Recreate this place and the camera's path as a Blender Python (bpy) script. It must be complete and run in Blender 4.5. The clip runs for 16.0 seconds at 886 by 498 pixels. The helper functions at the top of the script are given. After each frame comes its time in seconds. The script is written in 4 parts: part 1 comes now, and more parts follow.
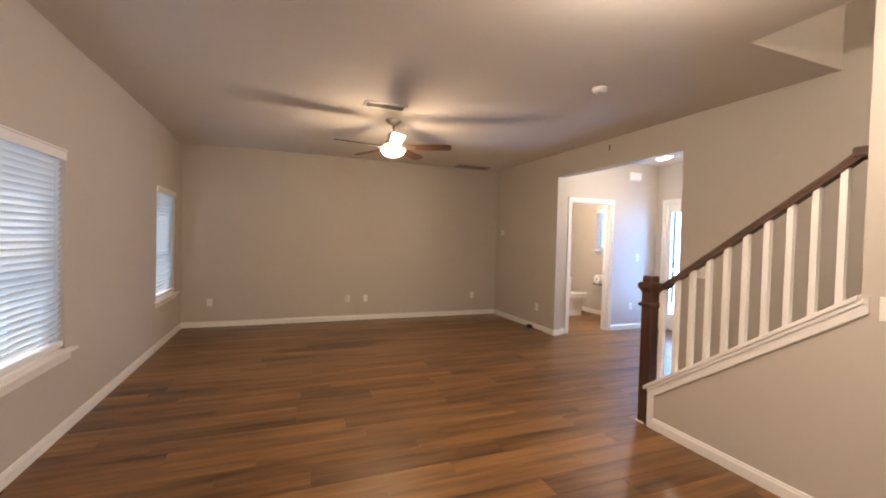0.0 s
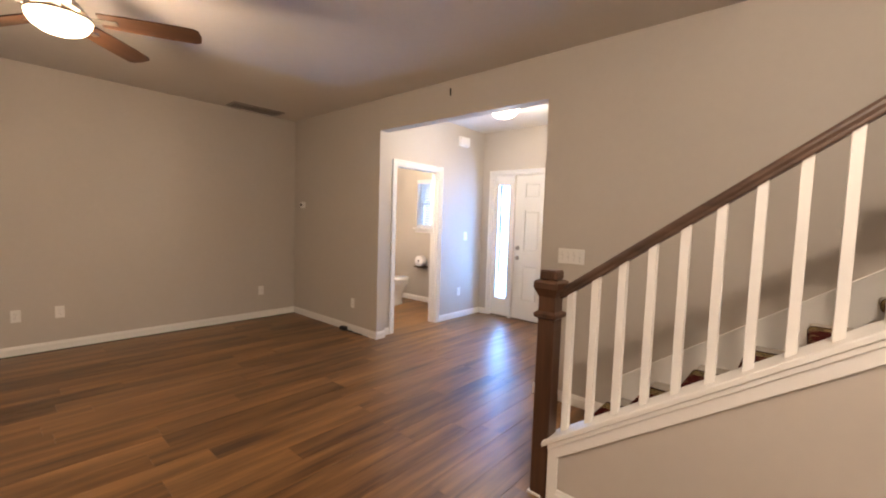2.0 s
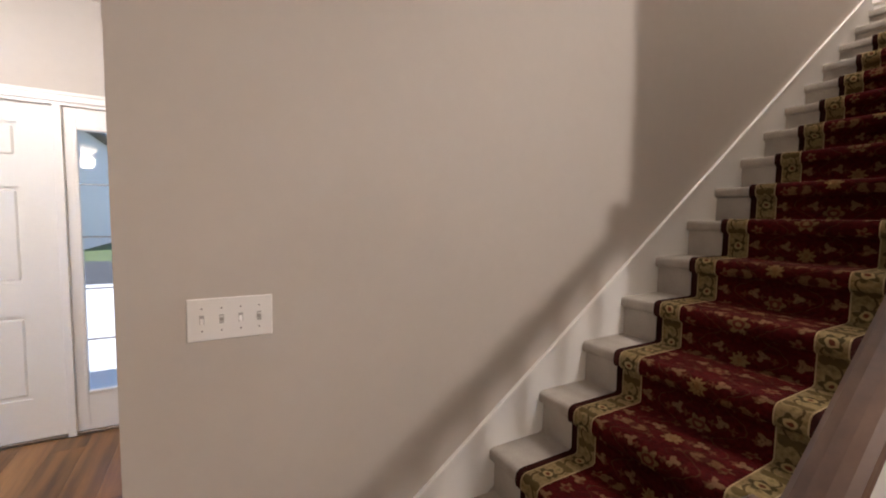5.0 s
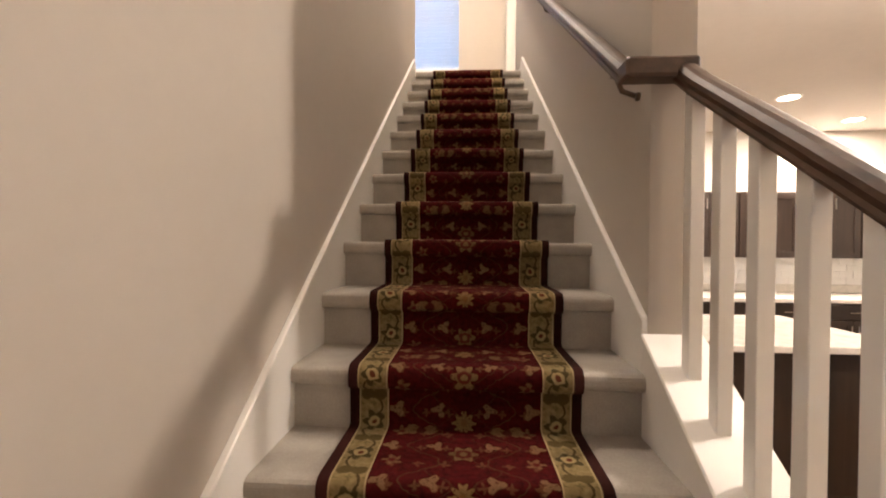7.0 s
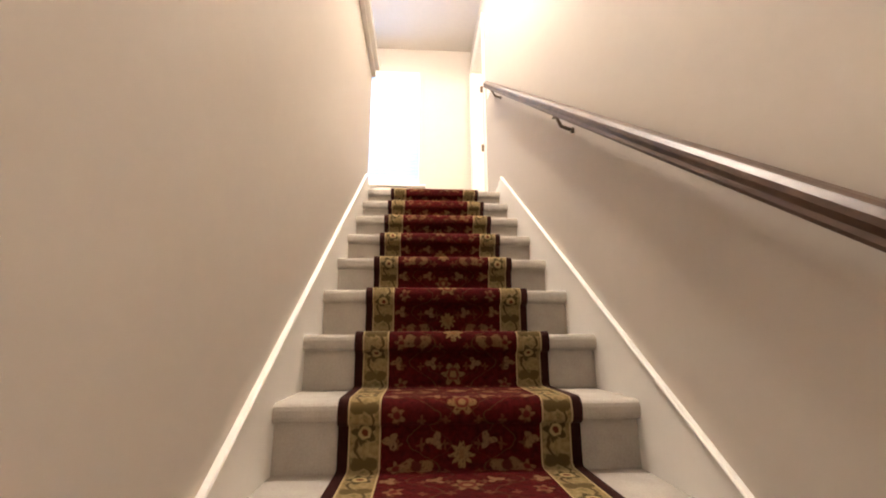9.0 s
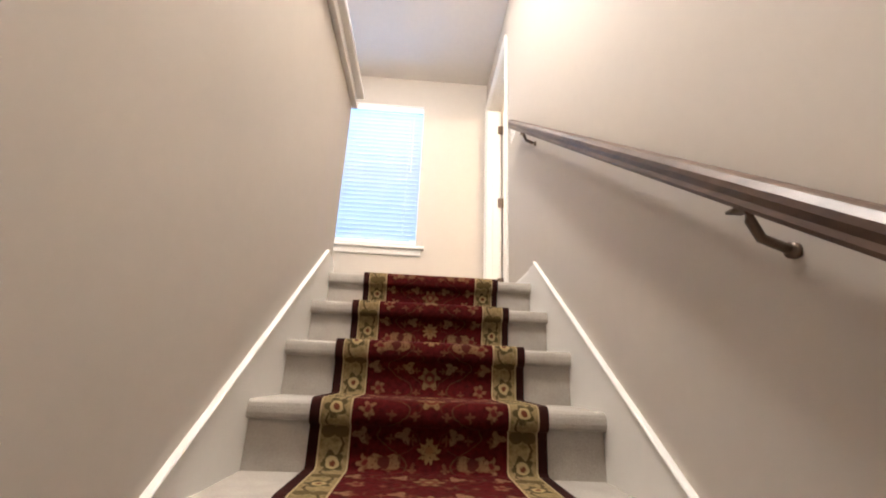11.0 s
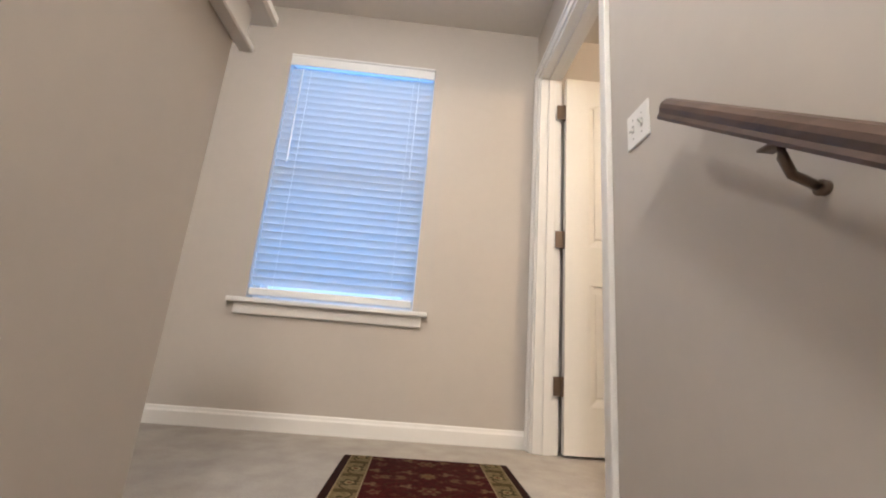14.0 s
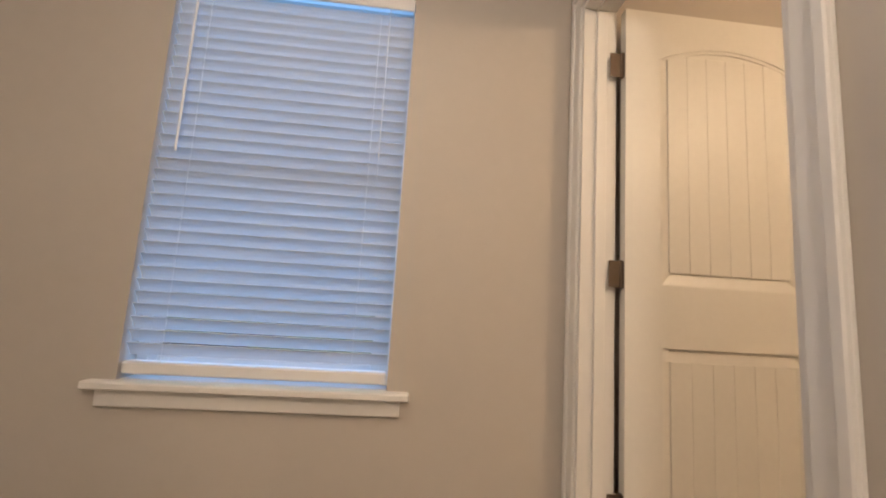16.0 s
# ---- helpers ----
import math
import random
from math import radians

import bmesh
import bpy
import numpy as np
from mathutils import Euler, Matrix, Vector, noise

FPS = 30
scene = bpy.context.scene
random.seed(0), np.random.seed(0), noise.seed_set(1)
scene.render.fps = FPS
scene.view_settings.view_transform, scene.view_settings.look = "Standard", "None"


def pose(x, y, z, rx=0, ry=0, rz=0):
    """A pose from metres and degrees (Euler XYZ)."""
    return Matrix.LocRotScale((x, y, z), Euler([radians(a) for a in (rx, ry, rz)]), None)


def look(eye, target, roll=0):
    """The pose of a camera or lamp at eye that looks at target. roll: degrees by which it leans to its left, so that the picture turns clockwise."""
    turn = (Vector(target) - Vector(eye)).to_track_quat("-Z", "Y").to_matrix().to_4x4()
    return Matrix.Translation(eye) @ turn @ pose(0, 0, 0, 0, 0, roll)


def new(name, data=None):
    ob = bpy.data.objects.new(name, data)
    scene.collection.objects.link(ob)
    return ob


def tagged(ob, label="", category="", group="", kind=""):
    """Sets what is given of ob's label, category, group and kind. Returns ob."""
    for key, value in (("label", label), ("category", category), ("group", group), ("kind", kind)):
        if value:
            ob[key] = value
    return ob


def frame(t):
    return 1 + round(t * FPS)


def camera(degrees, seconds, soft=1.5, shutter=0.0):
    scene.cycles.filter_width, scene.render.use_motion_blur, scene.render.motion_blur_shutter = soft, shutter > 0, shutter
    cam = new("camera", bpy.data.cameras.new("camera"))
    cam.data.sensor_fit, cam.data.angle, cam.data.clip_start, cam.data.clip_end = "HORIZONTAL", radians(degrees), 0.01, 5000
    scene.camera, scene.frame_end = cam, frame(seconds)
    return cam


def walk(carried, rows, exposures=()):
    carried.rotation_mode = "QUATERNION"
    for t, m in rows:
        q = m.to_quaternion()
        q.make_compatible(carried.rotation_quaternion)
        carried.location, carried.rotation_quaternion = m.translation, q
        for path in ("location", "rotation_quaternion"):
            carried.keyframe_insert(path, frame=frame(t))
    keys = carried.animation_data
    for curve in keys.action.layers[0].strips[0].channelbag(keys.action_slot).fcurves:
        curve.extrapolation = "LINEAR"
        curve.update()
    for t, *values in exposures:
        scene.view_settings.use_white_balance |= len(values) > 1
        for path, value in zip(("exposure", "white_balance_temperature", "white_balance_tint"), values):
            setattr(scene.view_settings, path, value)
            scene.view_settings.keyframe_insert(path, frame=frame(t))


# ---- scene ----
cam = camera(94.9, 16.0, soft=2.0)
ROWS = [
    (0, 0.000, 0.000, 1.394, -21.25, -1.43, -1.46),
    (0.5, 0.149, 0.333, 1.389, -30.35, -2.64, -0.77),
    (1, 0.364, 0.689, 1.399, -38.60, -4.02, -0.91),
    (1.5, 0.588, 1.073, 1.386, -45.07, -4.63, -1.11),
    (2, 0.795, 1.437, 1.371, -48.60, -3.94, -1.80),
    (2.5, 1.019, 1.767, 1.364, -52.54, -3.65, -1.89),
    (3, 1.260, 2.073, 1.360, -60.18, -3.73, -1.79),
    (3.5, 1.576, 2.334, 1.359, -69.52, -3.55, -1.51),
    (4, 1.880, 2.558, 1.352, -83.20, -3.48, -1.21),
    (4.5, 2.191, 2.728, 1.337, -100.36, -2.28, -1.61),
    (5, 2.511, 2.767, 1.412, -119.35, -4.28, -1.01),
    (5.2, 2.627, 2.782, 1.424, -127.43, -4.82, -1.25),
    (6.2, 2.985, 2.630, 1.405, -158.50, -2.60, -0.90),
    (7.3, 3.303, 2.073, 1.439, -180.77, -0.31, -0.30),
    (7.5, 3.332, 1.961, 1.494, -182.12, 0.29, -0.20),
    (8, 3.355, 1.703, 1.655, -182.57, 2.32, -0.09),
    (8.5, 3.396, 1.489, 1.792, -182.91, 6.43, -0.08),
    (9, 3.359, 1.287, 1.940, -183.63, 12.60, 0.16),
    (9.5, 3.317, 1.039, 2.093, -182.96, 16.50, -0.20),
    (10, 3.296, 0.804, 2.243, -183.70, 17.50, -1.15),
    (12.5, 3.282, -0.278, 3.043, -183.40, 17.46, -4.01),
    (13, 3.314, -0.484, 3.178, -185.18, 17.34, -3.91),
    (13.5, 3.284, -0.684, 3.315, -183.69, 15.34, -4.78),
    (14, 3.322, -0.929, 3.466, -183.78, 13.88, -4.58),
    (14.5, 3.318, -1.117, 3.618, -183.98, 11.75, -4.25),
    (15, 3.314, -1.294, 3.763, -183.20, 9.52, -4.19),
    (15.5, 3.354, -1.463, 3.866, -185.49, 7.05, -3.47),
    (16, 3.312, -1.643, 3.945, -185.16, 7.42, -3.51),
]
EXPOSURES = [
    (0.0, 0.75, 6700, 15),
    (3.0, 0.72, 6550, 15),
    (5.2, 0.95, 5650, 14),
    (7.3, 1.42, 6300, 14),
    (8.5, 2.08, 6250, 13),
    (10.0, 1.82, 5800, 12),
    (12.5, 1.12, 5500, 9),
    (14.5, 0.46, 5450, 9),
    (15.5, 0.10, 5850, 10),
    (16.0, 0.0, 6500, 14),
]
walk(cam, [(t, pose(x, y, z, 90 + p, r, yaw)) for t, x, y, z, yaw, p, r in ROWS], EXPOSURES)

# ---- plan, in metres ----
XW, XE, XB, XR = -1.392, 3.743, 2.614, 2.734      # west wall, east wall, stair wall (living side, stair side)
YN, YS, YE = 6.835, -2.47, -3.054                 # north wall, kitchen wall, landing end wall
YB, XD, XBATH = 5.063, 5.794, 5.72                # foyer north wall, front door wall, bathroom window wall
H, T = 2.687, 0.12                                # ceiling height, wall thickness
RISE, RUN, Y1, STEPS = 0.178, 0.244, 2.348, 17
UF = RISE * STEPS                                 # upper floor
YTOP = Y1 - RUN * (STEPS - 1)                     # nosing of the landing
H2 = 5.41                                         # upper ceiling
YHOLE = 1.737                                     # north edge of the stairwell
YWEND = 1.097                                     # end of the full-height stair wall
WX3, W3Z0, W3Z1 = (3.355, 4.205), 3.635, 5.085                       # landing window
OP0, OP1, OPZ = 2.981, 4.997, 2.345               # opening to the foyer
YHALF = -1.648                                    # end of the half wall upstairs
XHALL = 4.885


def nose(y):
    """Height of the line through the nosings."""
    return RISE + (Y1 - y) * RISE / RUN


# ---- world, sun and lamps ----
SUN_ELEV, SUN_ROT = radians(52), radians(328)
world = bpy.data.worlds.new("world")
scene.world = world
world.use_nodes = True
wn = world.node_tree
sky = wn.nodes.new("ShaderNodeTexSky")
sky.sky_type, sky.sun_disc, sky.sun_elevation, sky.sun_rotation = "NISHITA", False, SUN_ELEV, SUN_ROT
wn.links.new(sky.outputs[0], wn.nodes["Background"].inputs[0])
wn.nodes["Background"].inputs[1].default_value = 0.12


def lamp(name, kind, m, watts, colour, size=0.1, size_y=None):
    data = bpy.data.lights.new(name, kind)
    data.energy, data.color = watts, colour
    if kind == "AREA":
        data.shape, data.size = ("RECTANGLE" if size_y else "DISK"), size
        if size_y:
            data.size_y = size_y
    elif kind == "SUN":
        data.angle = size
    else:
        data.shadow_soft_size = size
    ob = new(name, data)
    ob.matrix_world = m
    return ob


WARM, SOFTWHITE, DAYLIGHT = (1.0, 0.76, 0.50), (1.0, 0.845, 0.68), (0.36, 0.64, 1.0)
lamp("sun", "SUN", look((math.sin(SUN_ROT) * 30, math.cos(SUN_ROT) * 30, 38.4), (0, 0, 0)), 4.5, (1.0, 0.94, 0.86), radians(0.5))
lamp("fan_bulbs", "POINT", pose(1.10, 4.42, 2.455), 72, WARM, 0.05)
lamp("fan_downlight", "POINT", pose(1.10, 4.42, 2.17), 27, WARM, 0.10)
lamp("living_flush_lamp", "POINT", pose(1.38, 1.10, 2.54), 62, SOFTWHITE, 0.055)
lamp("foyer_dome_lamp", "POINT", pose(4.55, 3.92, 2.30), 26, (1.0, 0.89, 0.75), 0.10)
lamp("landing_downlight", "AREA", pose(3.60, -2.05, H2 - 0.03), 6.5, SOFTWHITE, 0.14)
# added fill, no known source: evens out the stair walls
lamp("stairwell_fill", "POINT", pose(3.40, -0.15, 5.20), 82, SOFTWHITE, 0.14)
lamp("bedroom_lamp", "POINT", pose(1.40, -1.50, 5.2), 68, (1.0, 0.71, 0.43), 0.12)
# added unseen lamp to brighten the bathroom, placed so the wall hides its reflection
lamp("unseen_bathroom_lamp", "POINT", pose(4.35, 5.62, 2.45), 52, SOFTWHITE, 0.12)
for kx, ky in ((0.51, -1.40), (-0.60, -2.05)):
    lamp("kitchen_downlight", "AREA", pose(kx, ky, H - 0.03), 34, SOFTWHITE, 0.14)


lamp("window_daylight", "AREA", look((XW - 0.30, 3.08, 1.25), (XW, 3.08, 1.25)), 7, DAYLIGHT, 0.85, 1.35)
lamp("window_daylight", "AREA", look((XW - 0.30, 6.04, 1.25), (XW, 6.04, 1.25)), 7, DAYLIGHT, 0.85, 1.35)
for z0, z1 in ((W3Z0 + 0.03, (W3Z0 + W3Z1) / 2 - 0.022), ((W3Z0 + W3Z1) / 2 + 0.022, W3Z1 - 0.03)):
    lamp("window_daylight", "AREA", look((sum(WX3) / 2, YE - 0.082, (z0 + z1) / 2), (sum(WX3) / 2, YE, (z0 + z1) / 2)), 3.2, (0.19, 0.49, 1.0), WX3[1] - WX3[0] - 0.03, z1 - z0)
lamp("sidelight_daylight", "AREA", look((XD + 0.13, 4.705, 1.09), (XD, 4.705, 1.09)), 20, (0.17, 0.45, 1.0), 0.17, 1.62)
lamp("window_daylight", "AREA", look((XBATH + 0.34, 6.05, 1.64), (XBATH, 6.05, 1.64)), 14, (0.22, 0.52, 1.0), 0.65, 0.8)


# ---- materials ----
def mat(name):
    m = bpy.data.materials.new(name)
    m.use_nodes = True
    return m, m.node_tree, m.node_tree.nodes["Principled BSDF"]


class Net:
    """Short hand for building node trees."""

    def __init__(self, tree):
        self.t = tree

    def node(self, kind, **sockets):
        n = self.t.nodes.new(kind)
        for k, v in sockets.items():
            self.set(n.inputs[k.replace("_", " ")], v)
        return n

    def set(self, socket, v):
        if isinstance(v, bpy.types.NodeSocket):
            self.t.links.new(v, socket)
        else:
            socket.default_value = v

    def math(self, op, a, b=0.0, c=0.0):
        n = self.t.nodes.new("ShaderNodeMath")
        n.operation = op
        for i, v in enumerate((a, b, c)):
            self.set(n.inputs[i], v)
        return n.outputs[0]

    def mix(self, f, a, b):
        n = self.t.nodes.new("ShaderNodeMix")
        n.data_type = "RGBA"
        self.set(n.inputs[0], f)
        for i, v in ((6, a), (7, b)):
            self.set(n.inputs[i], v if isinstance(v, bpy.types.NodeSocket) else (*v, 1))
        return n.outputs[2]

    def noise(self, scale, detail=3.0, vec=None, rough=0.55):
        n = self.node("ShaderNodeTexNoise", Scale=scale, Detail=detail, Roughness=rough)
        if vec is not None:
            self.set(n.inputs["Vector"], vec)
        return n.outputs["Fac"]

    def coords(self, scale=(1, 1, 1), which="Object"):
        n = self.node("ShaderNodeMapping", Scale=scale)
        self.set(n.inputs[0], self.t.nodes.new("ShaderNodeTexCoord").outputs[which])
        return n.outputs[0]

    def ramp(self, f, lo, hi):
        n = self.t.nodes.new("ShaderNodeMapRange")
        for i, v in enumerate((f, lo, hi)):
            self.set(n.inputs[i], v)
        return n.outputs[0]

    def bump(self, height, strength, distance, bsdf):
        n = self.node("ShaderNodeBump", Strength=strength, Distance=distance, Height=height)
        self.t.links.new(n.outputs[0], bsdf.inputs["Normal"])


def plain(name, colour, rough, metal=0.0, vary=0.06, scale=3.0, bump=0.0, bump_scale=200.0, distance=0.001):
    m, t, b = mat(name)
    n = Net(t)
    c = n.coords()
    big = n.noise(scale, 4, c)
    fine = n.noise(scale * 17, 3, c)
    f = n.math("ADD", n.math("MULTIPLY", big, 0.65), n.math("MULTIPLY", fine, 0.35))
    col = n.mix(n.ramp(f, 0.35, 0.65), [v * (1 - vary) for v in colour], [min(1, v * (1 + vary)) for v in colour])
    n.set(b.inputs["Base Color"], col)
    n.set(b.inputs["Roughness"], n.math("ADD", n.math("MULTIPLY", big, 0.14), rough - 0.07))
    b.inputs["Metallic"].default_value = metal
    if bump:
        n.bump(n.noise(bump_scale, 2, c), bump, distance, b)
    return m


def wood(name, dark, light, rough, along, per_piece=0.0, streak=24.0):
    """Grain that runs along one axis: 0, 1 or 2."""
    m, t, b = mat(name)
    n = Net(t)
    s1, s2 = [9.0] * 3, [60.0] * 3
    s1[along], s2[along] = 0.9, 2.2
    tc = t.nodes.new("ShaderNodeTexCoord").outputs["Object"]
    info = t.nodes.new("ShaderNodeObjectInfo")
    shift = n.node("ShaderNodeVectorMath")
    shift.operation = "MULTIPLY_ADD"
    comb = n.node("ShaderNodeCombineXYZ", X=info.outputs["Random"], Y=info.outputs["Random"], Z=info.outputs["Random"])
    n.set(shift.inputs[0], comb.outputs[0])
    shift.inputs[1].default_value = (37, 53, 71)
    n.set(shift.inputs[2], tc)
    a = n.node("ShaderNodeMapping", Scale=s1)
    n.set(a.inputs[0], shift.outputs[0])
    c = n.node("ShaderNodeMapping", Scale=s2)
    n.set(c.inputs[0], shift.outputs[0])
    g1 = n.noise(1.0, 5, a.outputs[0], 0.6)
    g2 = n.noise(1.0, 4, c.outputs[0], 0.65)
    s3 = [streak] * 3
    s3[along] = 1.1
    e = n.node("ShaderNodeMapping", Scale=s3)
    n.set(e.inputs[0], shift.outputs[0])
    g3 = n.noise(1.0, 5, e.outputs[0], 0.6)
    f = n.math("ADD", n.math("MULTIPLY", g1, 0.48), n.math("ADD", n.math("MULTIPLY", g3, 0.40), n.math("MULTIPLY", g2, 0.12)))
    f = n.math("ADD", n.ramp(f, 0.36, 0.65), n.math("MULTIPLY", n.math("SUBTRACT", info.outputs["Random"], 0.5), per_piece))
    n.set(b.inputs["Base Color"], n.mix(f, dark, light))
    n.set(b.inputs["Roughness"], n.math("ADD", n.math("MULTIPLY", g2, 0.16), rough - 0.08))
    n.bump(g2, 0.12, 0.001, b)
    return m


M_WALL = plain("wall_paint", (0.50, 0.455, 0.40), 0.62, vary=0.025, scale=1.2, bump=0.12, bump_scale=260)
M_CEIL = plain("ceiling_paint", (0.66, 0.62, 0.57), 0.8, vary=0.03, scale=1.5, bump=0.25, bump_scale=120, distance=0.002)
M_TRIM = plain("trim_paint", (0.78, 0.76, 0.72), 0.38, vary=0.02, scale=2.0)
M_DOOR = plain("door_paint", (0.76, 0.74, 0.69), 0.42, vary=0.025, scale=2.5, bump=0.05, bump_scale=90)
M_PLANK = wood("vinyl_plank", (0.046, 0.018, 0.006), (0.300, 0.148, 0.050), 0.35, 0, 0.42, 13.0)
M_SUB = plain("plank_joint", (0.03, 0.016, 0.009), 0.8)
M_RAIL = wood("stained_rail", (0.036, 0.019, 0.012), (0.125, 0.072, 0.045), 0.44, 1)
M_NEWEL = wood("stained_newel", (0.035, 0.016, 0.009), (0.105, 0.050, 0.026), 0.36, 2)
M_CARPET = plain("grey_carpet", (0.39, 0.357, 0.312), 0.95, vary=0.14, scale=9.0, bump=0.7, bump_scale=330, distance=0.004)
M_PLATE = plain("white_plastic", (0.80, 0.78, 0.74), 0.32, vary=0.01)
M_SLOT = plain("dark_slot", (0.05, 0.045, 0.04), 0.6)
M_GAP = plain("switch_slot", (0.42, 0.40, 0.37), 0.6)
M_NICKEL = plain("satin_nickel", (0.42, 0.39, 0.35), 0.34, metal=1.0, vary=0.08)
M_BRONZE = plain("bronze_metal", (0.16, 0.12, 0.09), 0.4, metal=0.8, vary=0.1)
M_BLACK = plain("black_plastic", (0.012, 0.012, 0.012), 0.5)
M_CERAMIC = plain("white_ceramic", (0.80, 0.79, 0.76), 0.12, vary=0.01)
M_PAPER = plain("tissue_paper", (0.80, 0.79, 0.77), 0.9, vary=0.03, bump=0.2)
M_BLADE = wood("fan_blade_wood", (0.030, 0.013, 0.007), (0.10, 0.045, 0.022), 0.4, 0)
M_CAB = wood("espresso_cabinet", (0.010, 0.006, 0.004), (0.035, 0.02, 0.013), 0.4, 2)
M_COUNTER = plain("pale_stone_counter", (0.66, 0.62, 0.56), 0.22, vary=0.16, scale=14.0)
M_TILE = plain("white_wall_tile", (0.74, 0.73, 0.71), 0.2, vary=0.03)
M_GRILLE = plain("grille_steel", (0.30, 0.27, 0.24), 0.5, vary=0.05)
M_VINYL = plain("window_vinyl", (0.78, 0.78, 0.77), 0.4, vary=0.01)
M_LAWN = plain("lawn_grass", (0.10, 0.13, 0.045), 0.95, vary=0.35, scale=0.8, bump=0.5, bump_scale=40, distance=0.03)
M_CONCRETE = plain("porch_concrete", (0.60, 0.585, 0.56), 0.85, vary=0.1, scale=1.5, bump=0.3)
M_SIDING = plain("pale_siding", (0.72, 0.73, 0.74), 0.7, vary=0.04)
M_ROOF = plain("grey_shingles", (0.12, 0.115, 0.11), 0.9, vary=0.2, scale=6)
M_PANE = plain("far_window_glass", (0.30, 0.36, 0.42), 0.1)
M_ASPHALT = plain("asphalt", (0.055, 0.055, 0.055), 0.9, vary=0.15, scale=2)


def glow(name, colour, strength):
    m, t, b = mat(name)
    b.inputs["Base Color"].default_value = (0.8, 0.78, 0.72, 1)
    b.inputs["Roughness"].default_value = 0.35
    b.inputs["Emission Color"].default_value = (*colour, 1)
    b.inputs["Emission Strength"].default_value = strength
    return m


M_BOWL = glow("lit_amber_glass", (1.0, 0.72, 0.42), 9.0)
M_DOME = glow("lit_white_glass", (1.0, 0.86, 0.66), 5.0)
M_CAN = glow("lit_downlight", (1.0, 0.84, 0.62), 14.0)


def glass_material():
    m, t, b = mat("window_glass")
    b.inputs["Base Color"].default_value = (0.97, 0.985, 1.0, 1)
    b.inputs["Roughness"].default_value = 0.01
    b.inputs["IOR"].default_value = 1.45
    b.inputs["Transmission Weight"].default_value = 1.0
    return m


def slat_material():
    m, t, b = mat("blind_slat")
    n = Net(t)
    b.inputs["Base Color"].default_value = (0.80, 0.80, 0.79, 1)
    b.inputs["Roughness"].default_value = 0.45
    tr = n.node("ShaderNodeBsdfTranslucent", Color=(0.74, 0.78, 0.80, 1))
    mix = t.nodes.new("ShaderNodeMixShader")
    mix.inputs[0].default_value = 0.44
    t.links.new(b.outputs[0], mix.inputs[1])
    t.links.new(tr.outputs[0], mix.inputs[2])
    t.links.new(mix.outputs[0], t.nodes["Material Output"].inputs[0])
    return m


M_GLASS, M_SLAT = glass_material(), slat_material()


def uv_net(name):
    m, t, b = mat(name)
    n = Net(t)
    uv = t.nodes.new("ShaderNodeUVMap")
    uv.uv_map = "UVMap"
    sep = t.nodes.new("ShaderNodeSeparateXYZ")
    t.links.new(uv.outputs[0], sep.inputs[0])
    return m, t, b, n, sep.outputs[0], sep.outputs[1], uv.outputs[0]


def rosette(n, u, v, du, dv, shift_v, radius, petals, depth):
    """1 inside flowers that repeat every du by dv, 0 outside."""
    cu = n.math("SUBTRACT", n.math("MODULO", n.math("ADD", u, du * 20.5), du), du / 2)
    cv = n.math("SUBTRACT", n.math("MODULO", n.math("ADD", v, dv * 20 + shift_v), dv), dv / 2)
    r = n.math("SQRT", n.math("ADD", n.math("MULTIPLY", cu, cu), n.math("MULTIPLY", cv, cv)))
    a = n.math("ARCTAN2", cv, cu)
    edge = n.math("MULTIPLY", n.math("ADD", n.math("MULTIPLY", n.math("COSINE", n.math("MULTIPLY", a, petals)), depth), 1.0), radius)
    return n.ramp(n.math("SUBTRACT", edge, r), -0.002, 0.002), r


